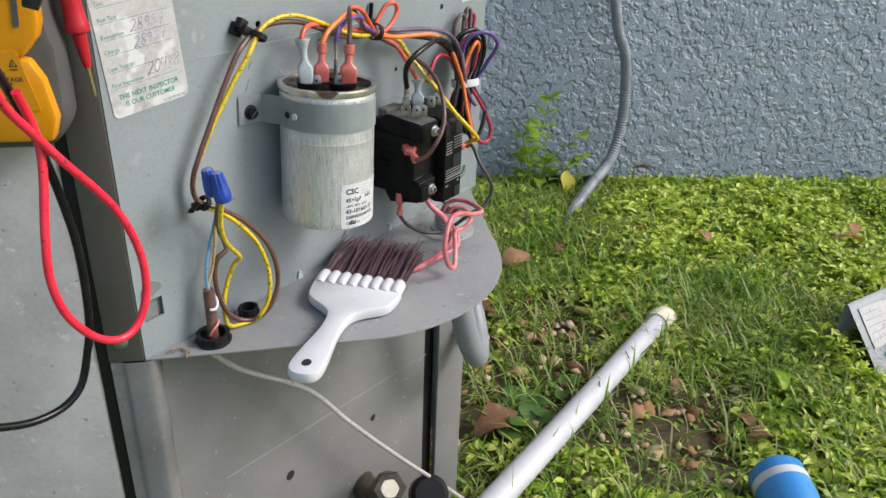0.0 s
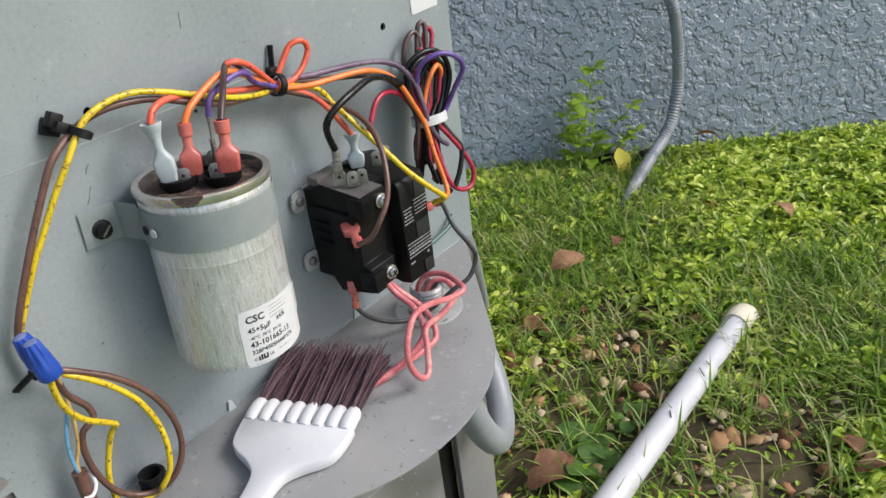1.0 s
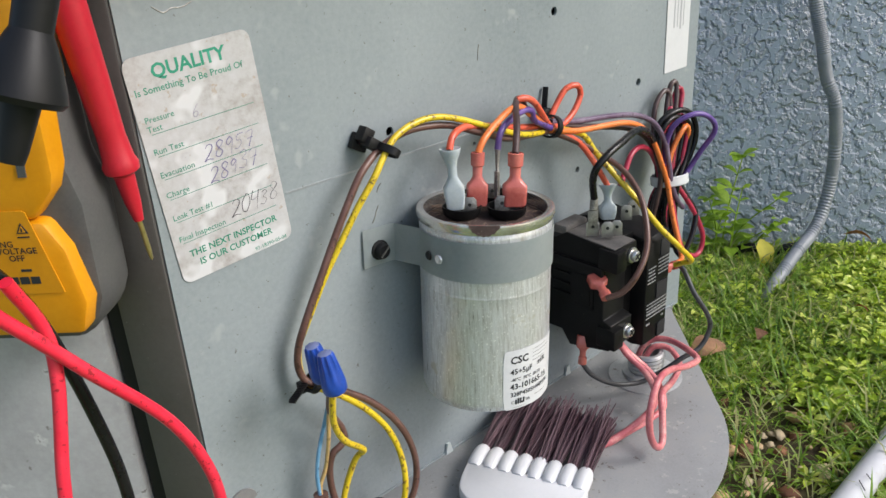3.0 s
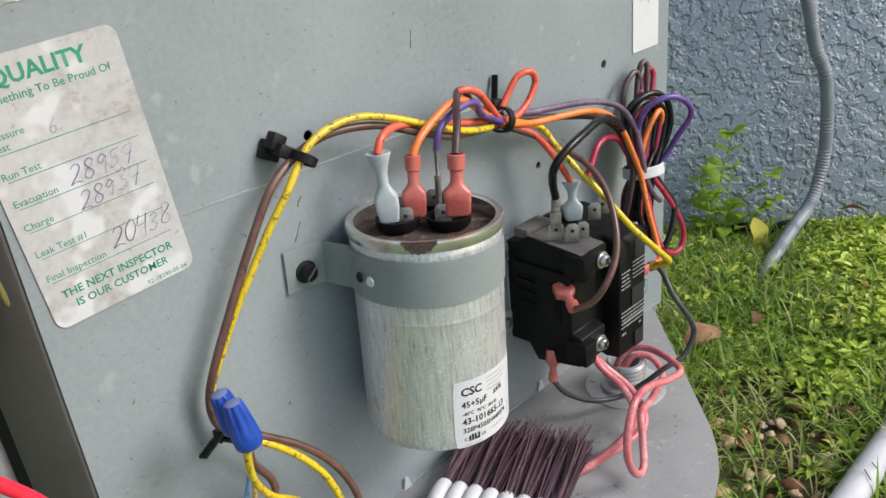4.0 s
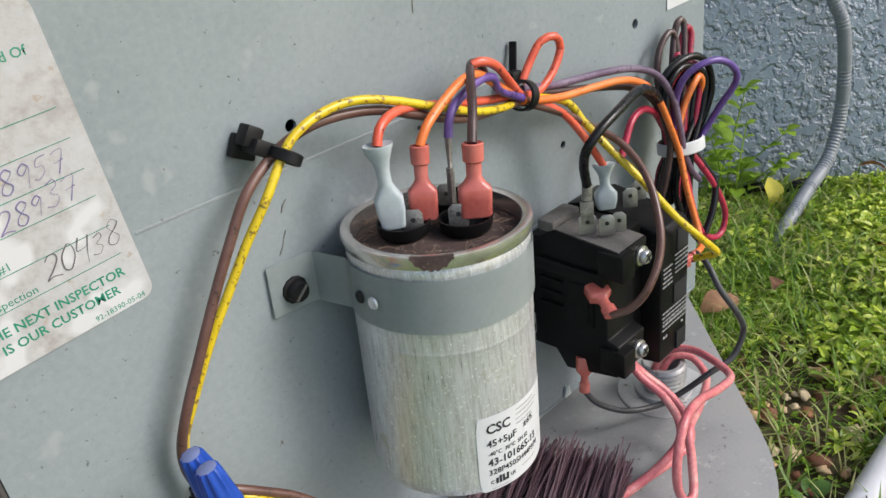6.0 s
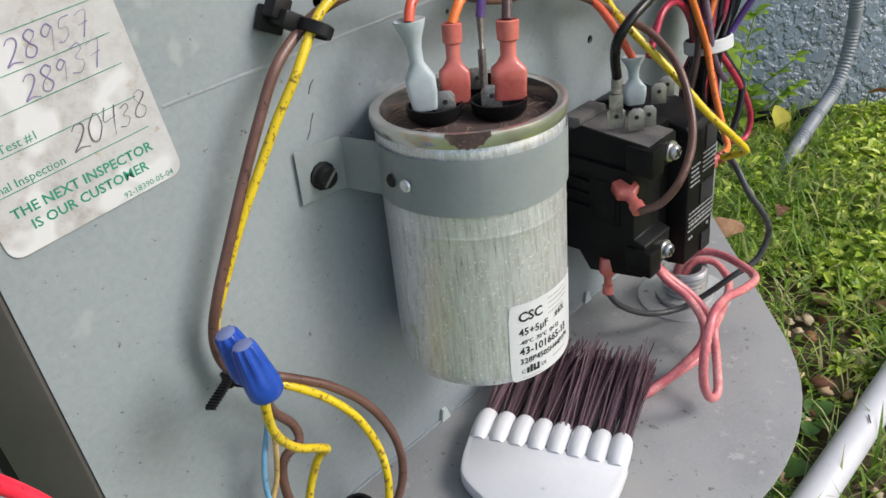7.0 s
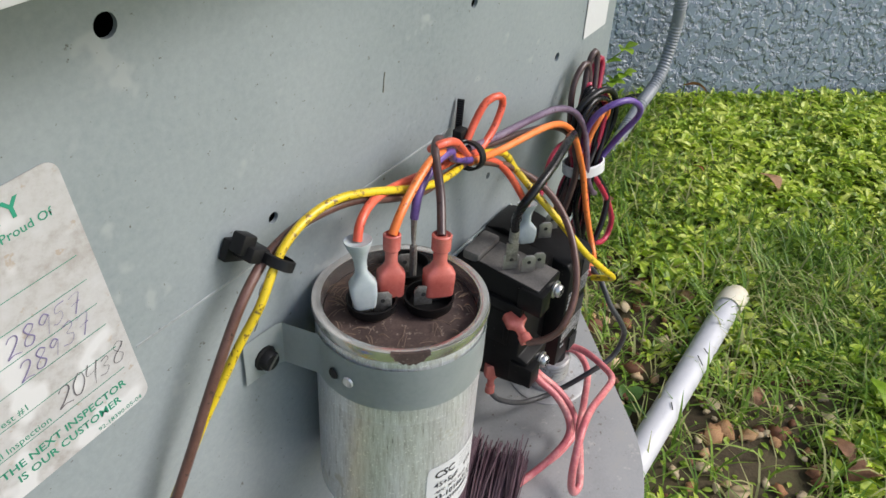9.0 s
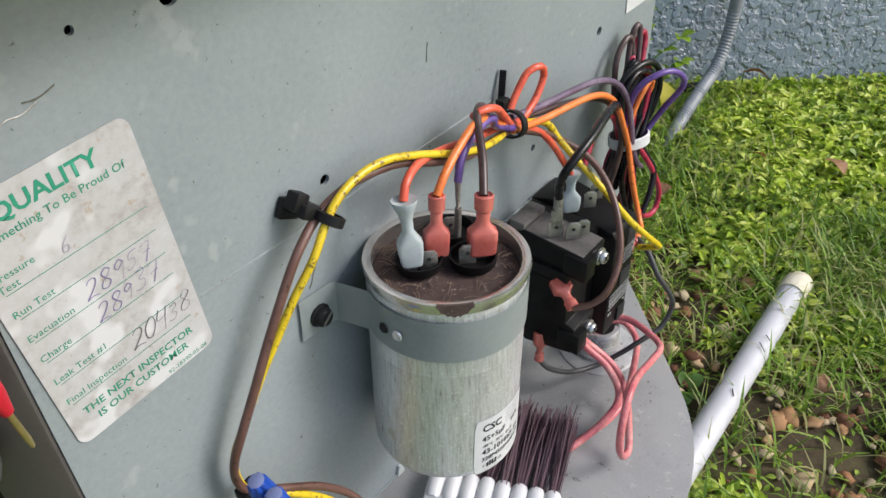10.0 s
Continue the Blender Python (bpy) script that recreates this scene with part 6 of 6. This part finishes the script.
def tussock(x, y):
    """Where grass stands in place of the weed carpet: under the wall by the conduit, and beside the end of the pipe."""
    a = math.hypot((x - 0.92) / 0.30, (y - 0.33) / 0.17)
    b = math.hypot((x - 0.84) / 0.17, (y + 0.12) / 0.14)
    return max(0.0, min(1.0, 1.5 - min(a, b) + 0.5 * noise.noise((x * 8, y * 8, 9))))


def lawn_places(count, keep, height, rs, x0=0.2, x1=2.0, wild=False):
    """Random spots of the lawn with a height in the carpet, thinned out where the soil lies bare."""
    out = []
    while len(out) < count:
        x, y = rs.uniform(x0, x1), rs.uniform(-0.75, 0.75)
        if not on_lawn(x, y):
            continue
        b = bare(x, y)
        if rs.uniform() < b * keep:
            continue
        if wild and rs.uniform() < 0.75 * tussock(x, y):
            continue
        lump = 0.8 + 0.7 * noise.noise((x * 7, y * 7, 0)) + 0.3 * noise.noise((x * 19, y * 19, 5))
        near_wall = min(1.0, 0.45 - (Vector((x, y, 0)) - WALL_P).dot(WALL_N) * 3)
        out.append((x, y, max(0.001, height * lump * (1 - 0.7 * b) * near_wall)))
    return np.array(out)


def sprig_lawn():
    rs = np.random.RandomState(1)
    spots = lawn_places(8000, 1.0, 0.030, rs, wild=True)
    k = 7
    o = np.repeat(spots, k, axis=0)
    n = len(o)
    o[:, 2] *= rs.uniform(0.55, 1.0, n)
    az = np.repeat(rs.uniform(0, 6.283, len(spots)), k) + np.tile(np.arange(k) * 2.4, len(spots)) + rs.normal(0, 0.3, n)
    d = aim(az, np.radians(rs.uniform(-8, 38, n)))
    o += d * rs.uniform(0.001, 0.006, n)[:, None]
    L = np.repeat(rs.uniform(0.011, 0.022, len(spots)), k) * rs.uniform(0.7, 1.25, n)
    me = foliage_mesh("clover_carpet", o, d, L, L * rs.uniform(0.14, 0.34, n), rs, M_LEAF)
    tagged(new("clover_carpet", me), "dense carpet of small pointed green weed leaves", "lawn", kind="stuff")
    spots = lawn_places(26000, 0.80, 0.014, rs)
    n = len(spots)
    spots[:, 2] *= rs.uniform(0.1, 1.0, n)
    L = rs.uniform(0.006, 0.013, n)
    me = foliage_mesh("low_weeds", spots, aim(rs.uniform(0, 6.283, n), np.radians(rs.uniform(-5, 35, n))), L, L * rs.uniform(0.2, 0.4, n), rs, M_WEED)
    tagged(new("low_weeds", me), "low creeping green weeds over the soil", "lawn", kind="stuff")


def grass(name, spots, size, label, seed, stiff=(35, 80)):
    """Blades that rise, bend and narrow to a point, in loose tufts."""
    rs = np.random.RandomState(seed)
    k = 6
    o = np.repeat(spots, k, axis=0)
    n = len(o)
    o[:, :2] += rs.normal(0, 0.006, (n, 2))
    o[:, 2] = 0.0
    az, el = rs.uniform(0, 6.283, n), np.radians(rs.uniform(*stiff, n))
    L = rs.uniform(*size, n)[:, None]
    w = rs.uniform(0.0006, 0.0017, n)[:, None]
    s = np.stack([-np.sin(az), np.cos(az), np.zeros(n)], axis=1)
    V = np.empty((n, 7, 3))
    p = o.copy()
    for r, f in enumerate((1.0, 1.0, 0.75)):
        V[:, 2 * r], V[:, 2 * r + 1] = p - s * w * f, p + s * w * f
        p = p + aim(az, el) * L * 0.36
        el = el - rs.uniform(0.2, 0.65, n)
    V[:, 6] = p
    base = (np.arange(n) * 7)[:, None]
    quad = np.concatenate([base + np.array(f) for f in ((0, 1, 3, 2), (2, 3, 5, 4))], axis=1).reshape(-1, 4)
    tip = base + np.array((4, 5, 6))
    me = bpy.data.meshes.new(name)
    me.from_pydata(V.reshape(-1, 3).tolist(), [], quad.tolist() + tip.tolist())
    me.materials.append(M_BLADE)
    return tagged(new(name, me), label, "grass", kind="stuff")


sprig_lawn()
rs0 = np.random.RandomState(2)
grass("grass_blades", lawn_places(1500, 0.55, 0.02, rs0, 0.25, 1.0), (0.025, 0.075), "long green grass blades round the pipe and gravel", 6)
tufts_at = lawn_places(9000, 0.9, 0.02, rs0, 0.6, 1.3)
tufts_at = tufts_at[[rs0.uniform() < tussock(x, y) for x, y, z in tufts_at]][:1500]
grass("grass_tufts", tufts_at, (0.022, 0.070), "fine tufts of green grass at the pipe end and by the wall", 8)
grass("short_grass", lawn_places(700, 0.9, 0.02, rs0, 0.9, 1.9), (0.02, 0.045), "scattered grass blades in the weed carpet", 7)
spots = np.stack([rs0.uniform(0.3, 3.4, 5200), rs0.uniform(-2.4, -0.72, 5200), rs0.uniform(0.002, 0.028, 5200)], axis=1)
spots = spots[[(Vector((x, y, 0)) - WALL_P).dot(WALL_N) < -0.02 for x, y, z in spots]]
n0 = len(spots)
tagged(new("far_leaves", foliage_mesh("far_leaves", spots, aim(rs0.uniform(0, 6.283, n0), np.radians(rs0.uniform(0, 35, n0))), rs0.uniform(0.014, 0.034, n0), rs0.uniform(0.003, 0.007, n0), rs0, M_LEAF)),
       "green lawn leaves farther along the wall", "lawn", kind="stuff")
# weeds grown up round the access cover
n0 = 330
wv = rs0.uniform(-0.04, 0.11, n0)
hv = rs0.uniform(0, 1, n0) ** 0.8 * np.maximum(0.014, 0.070 - 0.6 * np.abs(wv))
spots = np.array([tuple(cover_at(u, w, h)) for u, w, h in zip(rs0.uniform(-0.050, -0.010, n0), wv, hv)])
tagged(new("cover_edge_weeds", foliage_mesh("cover_edge_weeds", spots, aim(rs0.uniform(0, 6.283, n0), np.radians(rs0.uniform(-5, 45, n0))), rs0.uniform(0.010, 0.024, n0), rs0.uniform(0.002, 0.005, n0), rs0, M_LEAF)),
       "green weeds grown up round the access cover", "plant", kind="stuff")
# low tufts along the foot of the wall
n0 = 420
spots = np.array([tuple(at_wall(s_, h, o_)) for s_, h, o_ in zip(rs0.uniform(-0.75, 0.9, n0), np.abs(rs0.normal(0, 0.010, n0)), 0.016 + np.abs(rs0.normal(0, 0.02, n0)))])
tagged(new("edge_weeds", foliage_mesh("edge_weeds", spots, aim(rs0.uniform(0, 6.283, n0), np.radians(rs0.uniform(5, 60, n0))), rs0.uniform(0.010, 0.022, n0), rs0.uniform(0.002, 0.005, n0), rs0, M_WEED)),
       "small weeds along the foot of the wall", "plant", kind="stuff")


def leaf_blade(o, az, el, L, W, curl=0.5, n=9, blunt=0.75):
    """One rounded leaf as a bmesh: a midrib that arches over, with both halves raised a little."""
    bm = bmesh.new()
    p = Vector(o)
    s = Vector((-math.sin(az), math.cos(az), 0))
    rows = []
    for i in range(n + 1):
        t = i / n
        w = W * math.sin(math.pi * min(0.985, 0.03 + t * 0.955)) ** blunt * (1 + 0.05 * math.sin(11 * t + az * 7))
        dd = Vector((math.cos(az) * math.cos(el), math.sin(az) * math.cos(el), math.sin(el)))
        rows.append([bm.verts.new(p + s * w + Vector((0, 0, w * 0.22))), bm.verts.new(p), bm.verts.new(p - s * w + Vector((0, 0, w * 0.22)))])
        p = p + dd * (L / n)
        el -= curl / n
    for a, b in zip(rows, rows[1:]):
        for k in range(2):
            bm.faces.new((a[k], a[k + 1], b[k + 1], b[k]))
    return bm


# tall weed by the wall: stems with leaves in opposite pairs
weed = thing("weed_plant", "tall bright green weed growing against the wall", "plant", (1.158, 0.424, 0.0))
rng = random.Random(21)
along = math.atan2(WALL_D.y, WALL_D.x)
for s0, off, height, lean, big in ((-0.275, 0.034, 0.205, 0.024, 0.066), (-0.270, 0.044, 0.125, 0.090, 0.048), (-0.285, 0.044, 0.125, -0.022, 0.046), (-0.255, 0.054, 0.080, 0.080, 0.046), (-0.295, 0.058, 0.090, 0.01, 0.048), (-0.225, 0.054, 0.070, 0.03, 0.042), (-0.265, 0.062, 0.150, 0.012, 0.044)):
    stem = spline([at_wall(s0, -0.01, off), at_wall(s0 + lean * 0.25, height * 0.5, off + 0.004), at_wall(s0 + lean, height, off + 0.002)], 0.006)
    part("stem", sweep(stem, lambda t: 0.0019 - 0.0009 * t, 6), M_WEED, weed)
    nodes = 5 if height > 0.14 else 3
    for j in range(nodes + 1):
        f = 0.28 + 0.72 * j / nodes
        p = stem[min(len(stem) - 1, int(f * (len(stem) - 1)))]
        size = big * (1.05 - 0.55 * f) * (1.25 if j == nodes - 2 and height > 0.15 else 1.0)
        turn = rng.uniform(-0.5, 0.5) + (j % 2) * 0.9
        for az in ((along + turn, along + turn + math.pi) if j < nodes else (along + 0.2, along + 2.2, along + 3.5, along + 5.0)):
            if (-WALL_N).dot(Vector((math.cos(az), math.sin(az), 0))) < -0.35:
                az += math.pi * 0.6
            ln = size * rng.uniform(0.75, 1.15)
            part("leaf", leaf_blade(p, az, radians(rng.uniform(15, 50)), ln, ln * rng.uniform(0.30, 0.40), rng.uniform(0.5, 1.1), 7, 0.9), M_WEED, weed)

# plantains among the gravel, each a rosette of broad leaves
M_PLANTAIN = shader("plantain_leaf", [(0.055, 0.125, 0.022), (0.10, 0.20, 0.04), (0.16, 0.28, 0.065)], 0.4, scale=40, fine=300, bump=0.15, per="island", spread=0.3, thin=0.25)
for x, y, count, size in ((0.476, 0.032, 6, 0.036), (0.440, 0.010, 4, 0.040), (0.535, 0.012, 5, 0.024), (0.405, -0.005, 4, 0.034), (0.640, 0.185, 5, 0.026), (0.80, 0.24, 4, 0.030), (0.955, 0.335, 4, 0.036)):
    e = thing("plantain", "rosette of broad dark green leaves in the gravel", "plant", (x, y, 0.0), "plantains")
    for j in range(count):
        az = j * 2.4 + x * 30
        ln = size * rng.uniform(0.75, 1.15)
        part("leaf", leaf_blade((x + 0.004 * math.cos(az), y + 0.004 * math.sin(az), 0.006), az, radians(rng.uniform(18, 48)), ln, ln * rng.uniform(0.30, 0.38), rng.uniform(0.5, 0.9), 9, 0.7), M_PLANTAIN, e)


# ---- stones and dead leaves ----
def pebble_mesh(seed, flatness):
    bm = bmesh.new()
    bmesh.ops.create_icosphere(bm, subdivisions=2, radius=1.0)
    for v in bm.verts:
        v.co *= 1 + 0.70 * noise.noise(v.co * 1.5 + Vector((seed * 7.3, 0, 0)))
        v.co.z *= flatness
    return mesh_of(bm, "stone", M_STONE, angle=80)


PEB = [pebble_mesh(i, 0.42 + 0.07 * i) for i in range(6)]
rng = random.Random(5)
made = 0
while made < 285:
    x, y = (rng.gauss(0.58, 0.13), rng.gauss(0.09, 0.12)) if rng.random() < 0.62 else (rng.gauss(0.53, 0.14), rng.gauss(-0.16, 0.10))
    if bare(x, y) < 0.12 or x < 0.25 or y + 0.14 > x - 0.0815 or (abs(y + 0.036) < 0.026 and x < 0.81):
        continue
    s = 0.0040 + 0.0082 * rng.random() ** 2.4
    ob = new("stone", PEB[rng.randrange(6)])
    ob.matrix_world = Matrix.Translation((x, y, s * 0.22 + 0.003)) @ Euler((rng.uniform(-0.3, 0.3), rng.uniform(-0.3, 0.3), rng.uniform(0, 6.28))).to_matrix().to_4x4() @ Matrix.Diagonal((s * rng.uniform(0.8, 1.25), s, s, 1))
    tagged(ob, "small tan and brown pebble on the soil", "stone", "gravel by the pipe")
    made += 1


def dead_leaf(x, y, z, L, rot, tilt_, mat=M_DEADLEAF, label="curled dry brown leaf lying on the lawn", pitch=-8):
    bm = bmesh.new()
    n = 7
    rows = []
    for i in range(n + 1):
        t = i / n
        w = L * 0.3 * math.sin(math.pi * min(0.97, t * 0.92 + 0.04)) ** 0.8 * (1 + 0.18 * math.sin(9 * t + x * 40))
        zc = 0.12 * L * math.sin(math.pi * t) + 0.05 * L * math.sin(5 * t)
        rows.append([bm.verts.new((t * L, -w, zc + 0.25 * w)), bm.verts.new((t * L, 0, zc)), bm.verts.new((t * L, w, zc + 0.35 * w))])
    for a, b in zip(rows, rows[1:]):
        for k in range(2):
            bm.faces.new((a[k], a[k + 1], b[k + 1], b[k]))
    bmesh.ops.solidify(bm, geom=bm.faces[:], thickness=0.0006)
    bmesh.ops.transform(bm, matrix=Matrix.Translation((x, y, z)) @ Euler((radians(tilt_), radians(pitch), radians(rot))).to_matrix().to_4x4(), verts=bm.verts)
    return single("dead_leaf", bm, mat, label, "leaf", "dead leaves")


for a in ((0.755, 0.255, 0.030, 0.058, -35, 20), (0.372, 0.052, 0.012, 0.066, -20, 10), (0.395, 0.022, 0.012, 0.050, 30, -15), (1.070, -0.007, 0.034, 0.045, 60, 10), (1.25, -0.240, 0.034, 0.055, 110, 15), (1.26, -0.22, 0.045, 0.045, 20, 10),
          (1.30, 0.20, 0.045, 0.05, 100, 25), (0.604, -0.262, 0.014, 0.046, 140, 10), (0.62, -0.12, 0.012, 0.030, 15, 10), (0.86, 0.20, 0.030, 0.03, 15, 10), (0.60, -0.235, 0.012, 0.042, 60, 10), (0.66, 0.22, 0.012, 0.045, 200, 10)):
    dead_leaf(*a)
dead_leaf(1.128, 0.322, 0.012, 0.058, 42, 12, plain("yellow_leaf", (0.62, 0.56, 0.06), 0.6), "fallen yellow leaf standing by the conduit", pitch=-62)
dead_leaf(0.685, -0.245, 0.036, 0.042, 35, 10, M_WEED, "pale green leaf fallen on the grass")
dead_leaf(1.038, 0.108, 0.038, 0.022, 80, 25, plain("red_brown_leaf", (0.30, 0.08, 0.03), 0.6), "small red-brown leaf in the grass")
